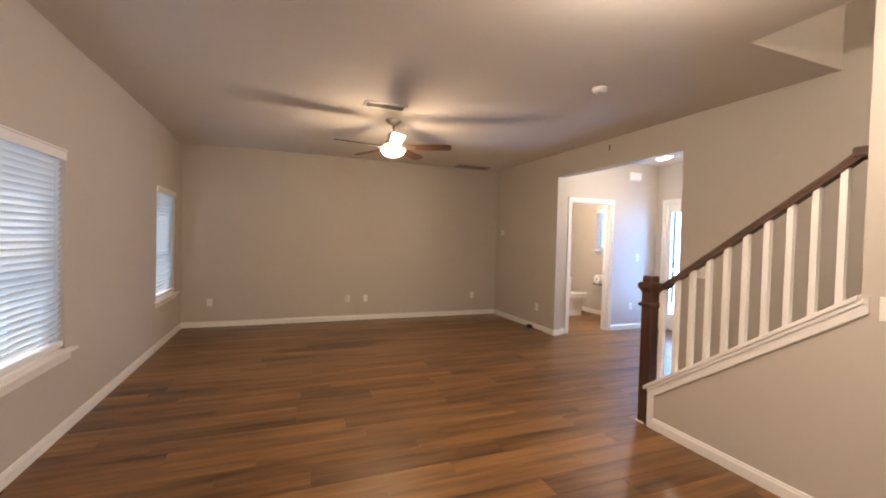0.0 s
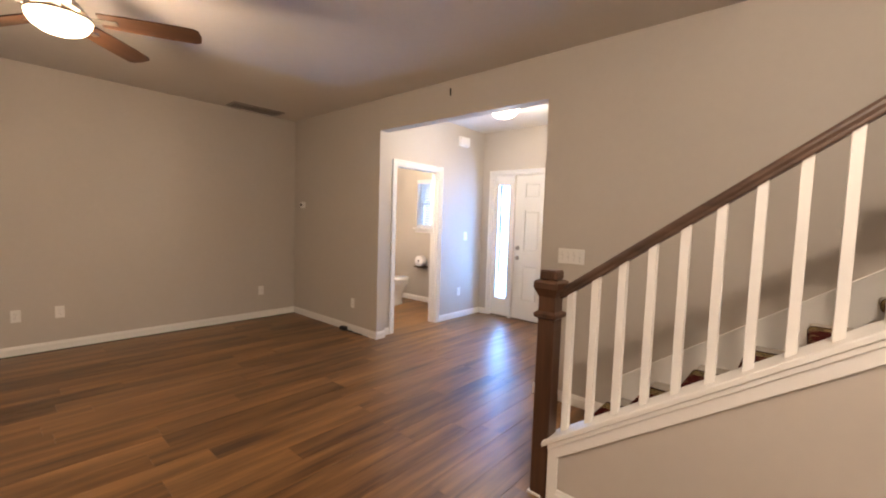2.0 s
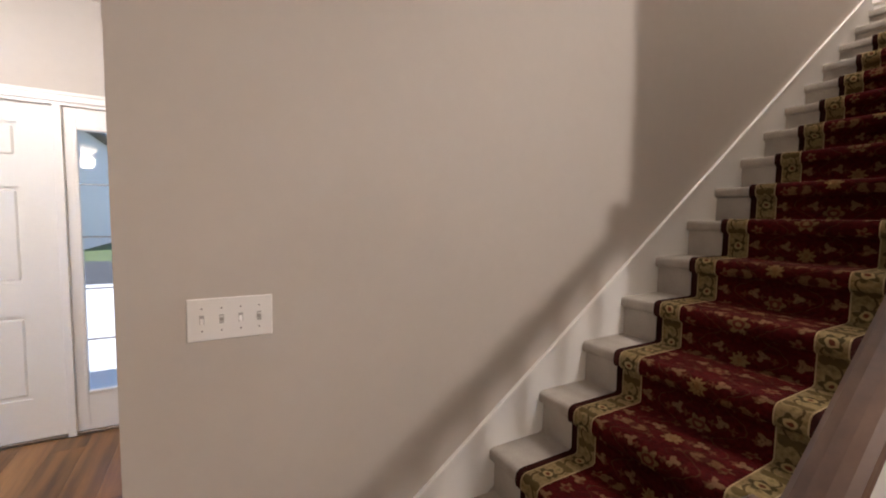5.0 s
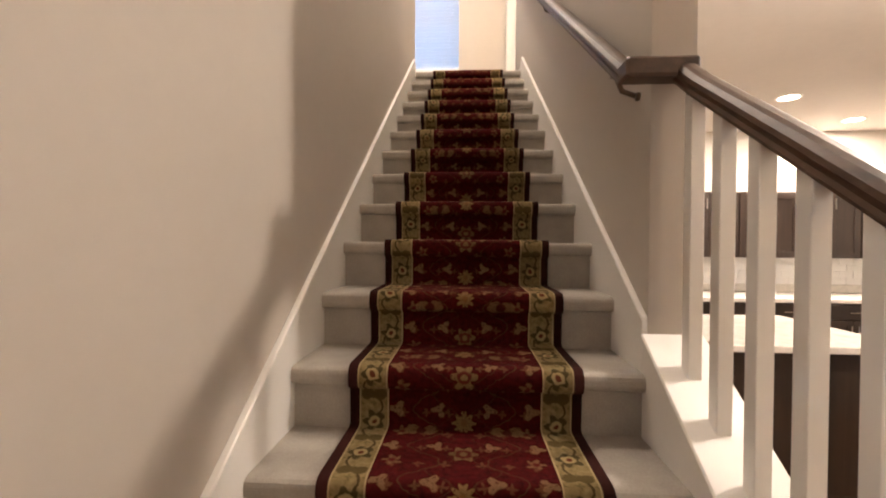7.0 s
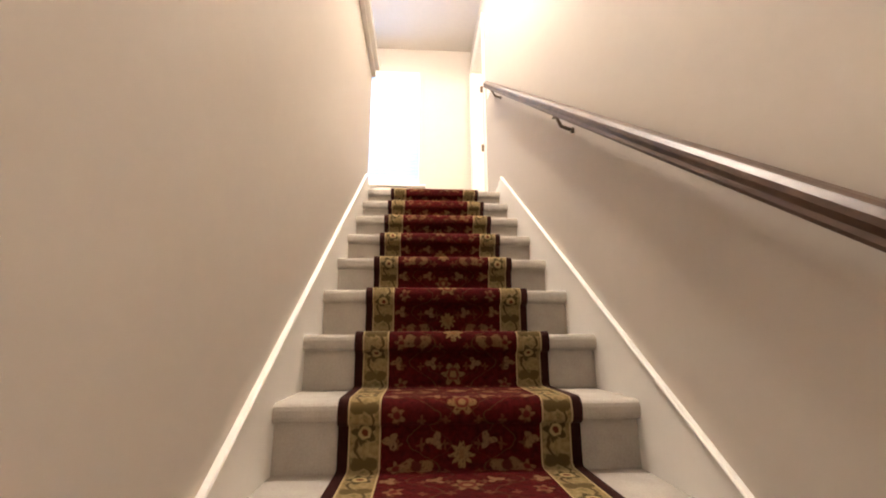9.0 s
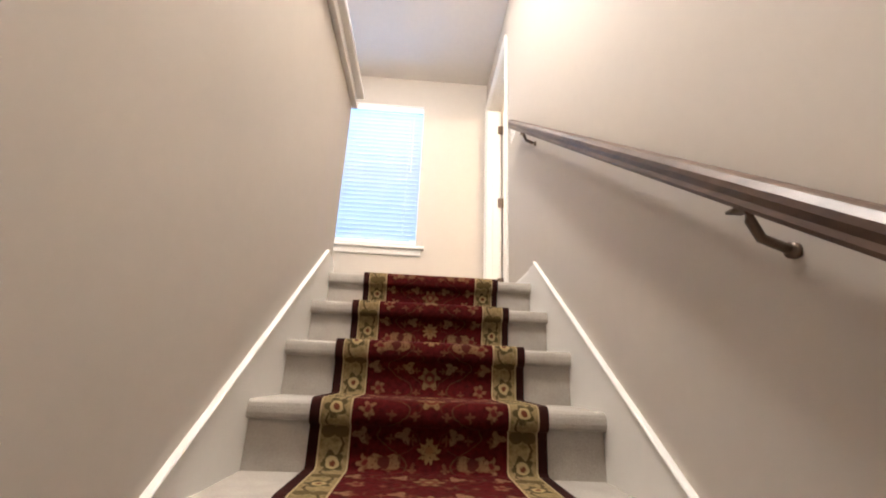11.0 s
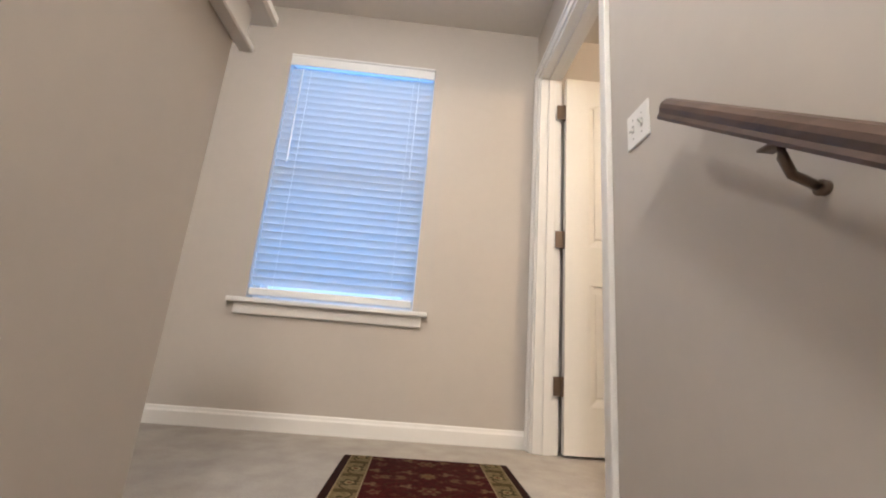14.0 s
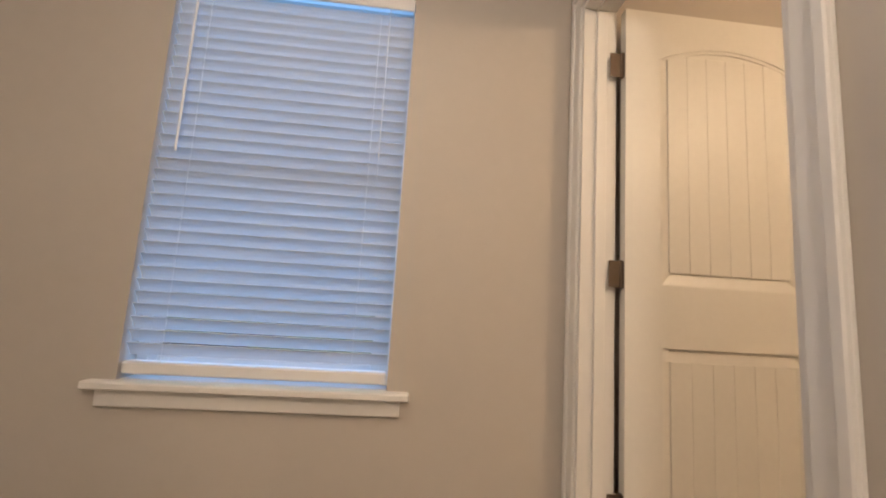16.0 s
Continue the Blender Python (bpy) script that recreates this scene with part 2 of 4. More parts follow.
def runner_field():
    m, t, b, n, u, v, uv = uv_net("runner_field_pile")
    au = n.math("ABSOLUTE", u)
    fold = n.node("ShaderNodeCombineXYZ", X=au, Y=v).outputs[0]
    mu = n.math("ADD", au, n.math("MULTIPLY", n.math("SUBTRACT", n.noise(42, 2, fold), 0.5), 0.020))
    vv = n.math("ADD", v, n.math("MULTIPLY", n.math("SUBTRACT", n.noise(35, 2, fold), 0.5), 0.022))
    worn = n.ramp(n.noise(120, 3, uv), 0.30, 0.46)
    tuft = n.noise(420, 2, uv)
    col = n.mix(n.ramp(n.noise(60, 3, uv), 0.3, 0.7), (0.030, 0.002, 0.002), (0.078, 0.005, 0.005))

    def lay(col, mask, colour, share=0.9):
        return n.mix(n.math("MULTIPLY", n.math("MULTIPLY", mask, worn), share), col, colour)

    def vine(centre, sway, waves, width):
        line = n.math("ADD", n.math("MULTIPLY", n.math("SINE", n.math("MULTIPLY", vv, waves)), sway), centre)
        return n.ramp(n.math("SUBTRACT", width, n.math("ABSOLUTE", n.math("SUBTRACT", mu, line))), -0.0015, 0.0015)

    turn = 2 * math.pi / 0.30
    col = n.mix(n.math("MULTIPLY", vine(0.100, 0.042, turn * 2, 0.0026), 0.55), col, (0.085, 0.058, 0.020))
    col = n.mix(n.math("MULTIPLY", vine(0.055, 0.030, turn * 3, 0.0020), 0.45), col, (0.080, 0.050, 0.020))
    small, r = rosette(n, n.math("ADD", mu, 0.018), vv, 0.062, 0.075, 0.012, 0.0095, 4, 0.45)
    col = lay(col, small, (0.15, 0.075, 0.032), 0.55)
    bud, r = rosette(n, n.math("ADD", mu, 0.045), vv, 0.115, 0.15, 0.040, 0.017, 3, 0.40)
    col = lay(col, bud, (0.22, 0.135, 0.062), 0.75)
    curl, r = rosette(n, n.math("SUBTRACT", mu, 0.118), vv, 0.60, 0.30, 0.030, 0.028, 2, 0.60)
    col = lay(col, curl, (0.17, 0.10, 0.042), 0.8)
    col = n.mix(n.ramp(n.math("SUBTRACT", 0.015, r), -0.002, 0.002), col, (0.06, 0.012, 0.008))
    palm, r = rosette(n, mu, vv, 0.60, 0.30, 0.0, 0.027, 9, 0.24)
    col = lay(col, palm, (0.21, 0.135, 0.050), 0.9)
    col = n.mix(n.ramp(n.math("SUBTRACT", 0.010, r), -0.002, 0.002), col, (0.17, 0.085, 0.03))
    ring, r = rosette(n, mu, vv, 0.60, 0.30, 0.15, 0.031, 6, 0.24)
    col = lay(col, ring, (0.17, 0.110, 0.044), 0.85)
    col = n.mix(n.ramp(n.math("SUBTRACT", 0.020, r), -0.002, 0.002), col, (0.095, 0.018, 0.012))
    col = n.mix(n.ramp(n.math("SUBTRACT", 0.010, r), -0.002, 0.002), col, (0.18, 0.115, 0.045))
    side, r = rosette(n, n.math("SUBTRACT", mu, 0.170), vv, 0.60, 0.15, 0.11, 0.018, 5, 0.35)
    col = lay(col, side, (0.18, 0.10, 0.045), 0.75)
    col = n.mix(n.ramp(n.math("SUBTRACT", 0.009, r), -0.002, 0.002), col, (0.09, 0.012, 0.010))
    col = n.mix(n.math("MULTIPLY", n.ramp(tuft, 0.62, 0.30), 0.45), col, (0.018, 0.003, 0.003))
    n.set(b.inputs["Base Color"], col)
    b.inputs["Roughness"].default_value = 0.95
    b.inputs["Specular IOR Level"].default_value = 0.08
    n.bump(tuft, 0.6, 0.003, b)
    return m


def runner_border():
    m, t, b, n, u, v, uv = uv_net("runner_border_pile")
    wob = n.math("MULTIPLY", n.math("SUBTRACT", n.noise(45, 2, uv), 0.5), 0.016)
    uu, vv = n.math("ADD", u, wob), n.math("ADD", v, wob)
    base = n.mix(n.ramp(n.noise(80, 3, uv), 0.3, 0.7), (0.150, 0.106, 0.044), (0.250, 0.188, 0.088))
    big, r1 = rosette(n, uu, vv, 0.2, 0.155, 0.0, 0.027, 5, 0.22)
    leaf, r2 = rosette(n, uu, vv, 0.2, 0.155, 0.0775, 0.023, 2, 0.62)
    dots, r3 = rosette(n, uu, vv, 0.0385, 0.0388, 0.01, 0.0065, 4, 0.4)
    vine = n.math("ABSOLUTE", n.math("SUBTRACT", uu, n.math("MULTIPLY", n.math("SINE", n.math("MULTIPLY", vv, 40.5)), 0.024)))
    stem = n.ramp(n.math("SUBTRACT", 0.0036, vine), -0.0015, 0.0015)
    col = n.mix(n.math("MULTIPLY", dots, 0.55), base, (0.085, 0.07, 0.022))
    col = n.mix(stem, col, (0.060, 0.040, 0.015))
    col = n.mix(leaf, col, (0.080, 0.056, 0.020))
    col = n.mix(big, col, (0.060, 0.045, 0.018))
    ring = n.ramp(n.math("SUBTRACT", 0.017, r1), -0.0015, 0.0015)
    col = n.mix(ring, col, (0.30, 0.225, 0.10))
    eye = n.ramp(n.math("SUBTRACT", 0.008, r1), -0.0015, 0.0015)
    col = n.mix(eye, col, (0.10, 0.03, 0.015))
    stripe = n.ramp(n.math("SUBTRACT", n.math("ABSOLUTE", u), 0.0375), -0.0008, 0.0008)
    col = n.mix(stripe, col, (0.33, 0.25, 0.13))
    n.set(b.inputs["Base Color"], col)
    b.inputs["Roughness"].default_value = 0.92
    b.inputs["Specular IOR Level"].default_value = 0.08
    n.bump(n.noise(700, 2, uv), 0.55, 0.003, b)
    return m


M_FIELD, M_BORDER = runner_field(), runner_border()
M_EDGE = plain("runner_edge_pile", (0.030, 0.008, 0.006), 0.95, vary=0.2, scale=20, bump=0.6, bump_scale=400, distance=0.003)
for cloth in (M_EDGE, M_CARPET):
    cloth.node_tree.nodes["Principled BSDF"].inputs["Specular IOR Level"].default_value = 0.1


# ---- mesh helpers ----
def mesh_of(name, bm, material, smooth=False):
    me = bpy.data.meshes.new(name)
    bm.normal_update()
    bm.to_mesh(me)
    bm.free()
    me.materials.append(material)
    if smooth:
        for p in me.polygons:
            p.use_smooth = True
    return me


def part(name, bm, material, parent, label="", smooth=False):
    me = bm if isinstance(bm, bpy.types.Mesh) else mesh_of(name, bm, material, smooth)
    ob = new(name, me)
    ob.parent = parent
    return tagged(ob, label)


def thing(name, label, category, m=None, group="", kind=""):
    ob = new(name)
    ob.empty_display_size = 0.1
    if m is not None:
        ob.matrix_world = m
    return tagged(ob, label, category, group, kind)


def solid(name, bm, material, label="", category="", group="", kind="", smooth=False):
    return tagged(new(name, mesh_of(name, bm, material, smooth)), label, category, group, kind)


def box(x0, x1, y0, y1, z0, z1, bevel=0.0, bm=None, seg=1):
    one = bmesh.new()
    bmesh.ops.create_cube(one, size=1, matrix=Matrix.LocRotScale(((x0 + x1) / 2, (y0 + y1) / 2, (z0 + z1) / 2), None, (abs(x1 - x0), abs(y1 - y0), abs(z1 - z0))))
    if bevel:
        bmesh.ops.bevel(one, geom=one.edges[:], offset=bevel, segments=seg, affect="EDGES", profile=0.5)
    return joined(bm, one)


def joined(bm, one):
    if bm is None:
        return one
    me = bpy.data.meshes.new("tmp")
    one.to_mesh(me)
    one.free()
    bm.from_mesh(me)
    bpy.data.meshes.remove(me)
    return bm


def boxes(rows, bevel=0.0):
    bm = bmesh.new()
    for r in rows:
        box(*r, bevel=bevel, bm=bm)
    return bm


def prism(points, axis, a, b, bevel=0.0, bm=None, seg=1):
    """A polygon of (p, q) pairs pushed along an axis from a to b: p, q are the other two axes in x, y, z order."""
    one = bmesh.new()

    def at(p, q, s):
        v = [p, q]
        v.insert("xyz".index(axis), s)
        return v
    lo = [one.verts.new(at(p, q, a)) for p, q in points]
    hi = [one.verts.new(at(p, q, b)) for p, q in points]
    k = len(points)
    one.faces.new(lo)
    one.faces.new(hi[::-1])
    for i in range(k):
        one.faces.new((lo[i], hi[i], hi[(i + 1) % k], lo[(i + 1) % k]))
    bmesh.ops.recalc_face_normals(one, faces=one.faces)
    if bevel:
        bmesh.ops.bevel(one, geom=one.edges[:], offset=bevel, segments=seg, affect="EDGES", profile=0.5)
    return joined(bm, one)


def lathe(profile, bm=None, seg=24, centre=(0, 0, 0), cap=True):
    """Rings of (radius, z) round the z axis."""
    return loft([(centre[0], centre[1], centre[2] + z, r, r) for r, z in profile], bm, seg, cap)


def loft(rings, bm=None, seg=24, cap=True, power=1.0):
    """Rings of (x, y, z, rx, ry)."""
    one = bmesh.new()
    rows = []
    for x, y, z, rx, ry in rings:
        row = []
        for i in range(seg):
            a = 2 * math.pi * i / seg
            c, s = math.cos(a), math.sin(a)
            c, s = math.copysign(abs(c) ** power, c), math.copysign(abs(s) ** power, s)
            row.append(one.verts.new((x + rx * c, y + ry * s, z)))
        rows.append(row)
    for a, b in zip(rows, rows[1:]):
        for i in range(seg):
            one.faces.new((a[i], a[(i + 1) % seg], b[(i + 1) % seg], b[i]))
    if cap:
        one.faces.new(rows[0][::-1])
        one.faces.new(rows[-1])
    bmesh.ops.recalc_face_normals(one, faces=one.faces)
    return joined(bm, one)


def tube(points, radius, bm=None, seg=10):
    """A round rod along a line of points."""
    one = bmesh.new()
    rows = []
    pts = [Vector(p) for p in points]
    for i, p in enumerate(pts):
        d = (pts[min(i + 1, len(pts) - 1)] - pts[max(i - 1, 0)]).normalized()
        q = d.to_track_quat("Z", "Y")
        rows.append([one.verts.new(p + q @ Vector((radius * math.cos(2 * math.pi * k / seg), radius * math.sin(2 * math.pi * k / seg), 0))) for k in range(seg)])
    for a, b in zip(rows, rows[1:]):
        for k in range(seg):
            one.faces.new((a[k], a[(k + 1) % seg], b[(k + 1) % seg], b[k]))
    one.faces.new(rows[0][::-1])
    one.faces.new(rows[-1])
    bmesh.ops.recalc_face_normals(one, faces=one.faces)
    return joined(bm, one)


def sweep(section, points, bm=None):
    """A closed section of (side, up) pairs carried along points, upright."""
    one = bmesh.new()
    pts = [Vector(p) for p in points]
    rows = []
    for i, p in enumerate(pts):
        d0 = (pts[i] - pts[i - 1]).normalized() if i else None
        d1 = (pts[i + 1] - pts[i]).normalized() if i + 1 < len(pts) else None
        d = ((d0 or d1) + (d1 or d0)).normalized()
        flat = Vector((d.x, d.y, 0))
        flat = flat.normalized() if flat.length > 1e-4 else Vector((0, 1, 0))
        side = Vector((flat.y, -flat.x, 0))
        up = side.cross(d).normalized()
        k = 1.0
        if d0 and d1:
            k = 1.0 / max(0.5, math.cos(d0.angle(d1) / 2))
        turn = abs((d0 or d1).x * (d1 or d0).y - (d0 or d1).y * (d1 or d0).x) if d0 and d1 else 0
        rows.append([one.verts.new(p + side * s * (k if turn > 0.05 else 1) + up * u * (1 if turn > 0.05 else k)) for s, u in section])
    n = len(section)
    for a, b in zip(rows, rows[1:]):
        for i in range(n):
            one.faces.new((a[i], a[(i + 1) % n], b[(i + 1) % n], b[i]))
    one.faces.new(rows[0][::-1])
    one.faces.new(rows[-1])
    bmesh.ops.recalc_face_normals(one, faces=one.faces)
    return joined(bm, one)


# ---- structure ----
def wall(name, rows):
    return solid(name, boxes(rows), M_WALL, kind="structure")


WY1, WY2, WZ0, WZ1 = (2.655, 3.505), (5.615, 6.465), 0.575, 1.93     # living room windows
wall("wall_west", [(XW - 0.16, XW, YS - T, WY1[0], 0, H), (XW - 0.16, XW, WY1[1], WY2[0], 0, H), (XW - 0.16, XW, WY2[1], YN + T, 0, H),
                   (XW - 0.16, XW, *WY1, 0, WZ0), (XW - 0.16, XW, *WY1, WZ1, H), (XW - 0.16, XW, *WY2, 0, WZ0), (XW - 0.16, XW, *WY2, WZ1, H)])
wall("wall_north", [(XW, XE + T, YN, YN + T, 0, H)])
wall("wall_kitchen", [(XW, XB, YS - T, YS, 0, H)])
wall("wall_east", [(XE, XE + T, OP1, YN, 0, H), (XE, XE + T, OP0, OP1, OPZ, H), (XE, XE + T, YHOLE, OP0, 0, H),
                   (XE, XE + T, YHALF, YHOLE, 0, 4.05)])
DY0, DY1, DZ = -2.985, -2.185, 5.065                                 # bedroom door opening
wall("wall_stair", [(XB, XR, YS, YWEND, 0, H), (XB, XR, DY1, YWEND, H, H2), (XB, XR, YWEND, YHOLE + T, H + 0.28, H2), (XB, XR, YE, DY0, UF - 0.3, H2), (XB, XR, DY0, DY1, DZ, H2),
                    (XB, XR, YE, DY1, 0, UF - 0.02)])
wall("wall_landing", [(-1.2, WX3[0], YE - 0.16, YE, UF - 0.3, H2), (WX3[1], XHALL + T, YE - 0.16, YE, UF - 0.3, H2),
                      (*WX3, YE - 0.16, YE, UF - 0.3, W3Z0), (*WX3, YE - 0.16, YE, W3Z1, H2)])
wall("wall_hall", [(XHALL, XHALL + T, YE, 2.0, UF - 0.02, H2), (XR, XHALL, YHOLE, YHOLE + T, H + 0.3, H2)])
solid("wall_stairwell_header", boxes([(XR, XE, YHOLE, YHOLE + T, H + 0.003, H + 0.3)]), M_WALL, kind="structure")
wall("wall_bedroom", [(-1.2 - T, -1.2, YE, 1.2, UF - 0.02, H2), (-1.2, XB, 1.2, 1.2 + T, UF - 0.02, H2)])
FD0, FD1, FDZ = 3.225, 4.88, 2.065                                   # front door opening
wall("wall_front", [(XD, XD + 0.16, 2.8, FD0, 0, H), (XD, XD + 0.16, FD1, YB + T, 0, H), (XD, XD + 0.16, FD0, FD1, FDZ, H)])
BX0, BX1, BZ = 4.045, 4.815, 2.02                                    # bathroom door opening
wall("wall_foyer_north", [(XE + T, BX0, YB, YB + T, 0, H), (BX1, XD, YB, YB + T, 0, H), (BX0, BX1, YB, YB + T, BZ, H)])
wall("wall_foyer_south", [(XE + T, XD, OP0 - T, OP0, 0, H)])
BWY, BWZ0, BWZ1 = (5.73, 6.375), 1.235, 2.05                         # bathroom window
wall("wall_bathroom", [(XBATH, XBATH + 0.2, YB + T, BWY[0], 0, H), (XBATH, XBATH + 0.2, BWY[1], 7.1, 0, H), (XBATH, XBATH + 0.2, *BWY, 0, BWZ0),
                       (XBATH, XBATH + 0.2, *BWY, BWZ1, H), (XE + T, XBATH + 0.2, 7.1, 7.1 + T, 0, H), (XE + T, XE + T + 0.05, YB + T, 7.1, 0, H)])
solid("ceiling", boxes([(XW, XB, YS, YHOLE + T, H, H + 0.28), (XW, XE + T, YHOLE + T, YN, H, H + 0.28), (XB, XR, YWEND, YHOLE + T, H, H + 0.28),
                        (XR, XE + T, YHOLE + 0.001, YHOLE + T, H, H + 0.003),
                        (XE + T, XD + 0.16, OP0 - T, 7.2, H, H + 0.28)]), M_CEIL, kind="structure")
solid("ceiling_upper", boxes([(-1.3, XHALL + T, YE - 0.16, 2.0, H2, H2 + 0.2)]), M_CEIL, kind="structure")
solid("floor_landing", boxes([(XR, XHALL, YE, YTOP - RUN - 0.03, UF - 0.12, UF), (XE + T, XHALL, YTOP - RUN - 0.03, YHOLE, UF - 0.12, UF),
                              (XE - 0.016, XE + T, YTOP - RUN - 0.03, YHALF + 0.002, UF - 0.12, UF), (XR, XR + 0.016, YTOP - RUN - 0.03, YTOP - 0.04, UF - 0.12, UF), (XE - 0.016, XE, YHALF + 0.002, YTOP - 0.04, UF - 0.12, UF),
                              (-1.2, XB, YE, 1.2, UF - 0.05, UF), (XB, XR, DY0, DY1, UF - 0.02, UF)]), M_CARPET, kind="structure")

# rounded opening corners and the half-wall cap
cap = solid("half_wall_cap", boxes([(XE - 0.018, XE + T + 0.018, YHALF - 0.018, YHOLE, 4.045, 4.118)], bevel=0.004), M_TRIM, kind="structure")
box_top = boxes([(XE - 0.055, XE + T + 0.055, YHALF - 0.06, YHOLE, 4.118, 4.146)], bevel=0.006)
tagged(part("cap_board", box_top, M_TRIM, cap))
part("cap_moulding", boxes([(XE - 0.03, XE, YHALF - 0.03, YHOLE, 4.028, 4.045)], bevel=0.003), M_TRIM, cap)

# baseboards
BH, BT = 0.083, 0.014


def base_profile(along, a, b, at, out, z=0.0, bm=None):
    """A moulded board on a wall face at one coordinate; out: +1 or -1, the way it stands proud."""
    sec = [(at, z), (at + out * BT, z), (at + out * BT, z + BH * 0.72), (at + out * BT * 0.7, z + BH * 0.82), (at + out * BT * 0.55, z + BH * 0.95), (at + out * BT * 0.3, z + BH), (at, z + BH)]
    if along == "x":
        return prism([(y, zz) for y, zz in sec], "x", a, b, bm=bm)
    return prism([(x, zz) for x, zz in sec], "y", a, b, bm=bm)


def baseboard(rows, name="baseboard"):
    bm = bmesh.new()
    for r in rows:
        base_profile(*r, bm=bm)
    return solid(name, bm, M_TRIM, kind="structure")


baseboard([("y", YS, YN, XW, 1)])
baseboard([("x", XW, XE, YN, -1)])
baseboard([("y", OP1 - BT, YN, XE, -1), ("x", XE, XE + T, OP1, -1)])
baseboard([("y", Y1 + 0.02, OP0 + BT, XE, -1), ("x", XE, XE + T, OP0, 1)])
baseboard([("x", XE + T, BX0 - 0.06, YB, -1), ("x", BX1 + 0.06, XD, YB, -1)])
baseboard([("y", FD1 + 0.058, YB, XD, -1)])
baseboard([("y", YB + T, 7.1, XBATH, -1)])
baseboard([("y", YS, 2.285, XB, -1)])
baseboard([("x", XR, XHALL, YE, 1, UF)])
baseboard([("y", DY1 + 0.068, YTOP - 0.04, XR, 1, UF)])
baseboard([("y", YHALF, YTOP - 0.04, XE, -1, UF), ("x", XE, XE + T, YHALF, -1, UF)])
baseboard([("y", YE, YHOLE, XHALL, -1, UF)])


# door casings
def casing(name, across, a0, a1, z0, z1, at, out, width=0.058):
    """A moulded frame round an opening on one wall face."""
    bm = bmesh.new()
    t1, t2 = 0.012, 0.02
    for lo, hi in ((a0 - width, a0), (a1, a1 + width)):
        inner_lo, inner_hi = (lo, lo + width * 0.35) if lo < a0 else (hi - width * 0.35, hi)
        for l, h, t in ((lo, hi, t1), (inner_lo + 0.001, inner_hi - 0.001, t2)):
            r = (l, h, at, at + out * t) if across == "x" else (at, at + out * t, l, h)
            box(*r, z0, z1 + width, 0.003, bm)
    for zl, zh, t in ((z1, z1 + width, t1), (z1 + width * 0.65, z1 + width - 0.001, t2)):
        l, h = a0 - width + 0.0004, a1 + width - 0.0004
        r = (l, h, at, at + out * (t + 0.0006)) if across == "x" else (at, at + out * (t + 0.0006), l, h)
        box(*r, zl, zh, 0.003, bm)
    return solid(name, bm, M_TRIM, kind="structure")


casing("trim_bathroom_door", "x", BX0, BX1, 0, BZ, YB, -1)
casing("trim_front_door", "y", FD0, FD1, 0, FDZ, XD, -1)
casing("trim_bedroom_door", "y", DY0 + 0.003, DY1, UF, DZ, XR, 1, 0.064)
solid("trim_bathroom_jamb", boxes([(BX0, BX0 + 0.018, YB - 0.002, YB + T + 0.002, 0, BZ), (BX1 - 0.018, BX1, YB - 0.002, YB + T + 0.002, 0, BZ), (BX0 + 0.018, BX1 - 0.018, YB - 0.002, YB + T + 0.002, BZ - 0.018, BZ),
                                   (BX1 - 0.03, BX1 - 0.018, YB + 0.04, YB + 0.075, 0, BZ - 0.018)], 0.001), M_TRIM, kind="structure")
solid("trim_bedroom_jamb", boxes([(XB - 0.002, XR + 0.002, DY0, DY0 + 0.018, UF, DZ), (XB - 0.002, XR + 0.002, DY1 - 0.018, DY1, UF, DZ), (XB - 0.002, XR + 0.002, DY0 + 0.018, DY1 - 0.018, DZ - 0.018, DZ),
                                  (XB + 0.04, XB + 0.075, DY0 + 0.018, DY0 + 0.03, UF, DZ - 0.018), (XB + 0.04, XB + 0.075, DY0 + 0.03, DY1 - 0.018, DZ - 0.03, DZ - 0.018)], 0.001), M_TRIM, kind="structure")
strike = solid("strike_plate", boxes([(BX1 - 0.021, BX1 - 0.0182, YB + 0.05, YB + 0.08, 0.93, 0.99)], 0.0008), M_BRONZE, "small dark metal strike plate on the bathroom door jamb", "strike plate")


# ---- windows, in local axes: x along the wall, y outward, z up ----
def window(name, m, w, z1, sill_over=0.075, glow_side=True):
    """A white vinyl two-sash window with a wooden sill, set in the opening; the origin is the middle of the opening's foot on the inner wall face."""
    win = thing(name, "", "", m, kind="structure")
    h, d0, d1, f = w / 2, 0.085, 0.145, 0.035
    part("window_frame", boxes([(-h, -h + f, d0, d1, 0, z1), (h - f, h, d0, d1, 0, z1), (-h + f, h - f, d0, d1, 0, f), (-h + f, h - f, d0, d1, z1 - f, z1)], 0.002), M_VINYL, win)
    mid = z1 / 2
    for lo, hi, y0 in ((f, mid + 0.018, 0.09), (mid - 0.018, z1 - f, 0.115)):
        s = part("sash", boxes([(-h + f, -h + f + 0.03, y0, y0 + 0.022, lo, hi), (h - f - 0.03, h - f, y0, y0 + 0.022, lo, hi),
                                (-h + f + 0.03, h - f - 0.03, y0, y0 + 0.022, lo, lo + 0.036), (-h + f + 0.03, h - f - 0.03, y0, y0 + 0.022, hi - 0.036, hi)], 0.002), M_VINYL, win)
        g = part("pane", boxes([(-h + f + 0.03, h - f - 0.03, y0 + 0.009, y0 + 0.013, lo + 0.036, hi - 0.036)]), M_GLASS, s)
        g.visible_shadow = False
    k = sill_over
    part("window_sill", boxes([(-h - k, h + k, -0.05, 0.0, -0.018, 0.006), (-h + 0.0005, h - 0.0005, 0.0, 0.085, -0.018, 0.006)], 0.004), M_TRIM, win)
    part("apron", boxes([(-h - k + 0.028, h + k - 0.028, -0.018, -0.0005, -0.074, -0.018)], 0.004), M_TRIM, win)
    return win


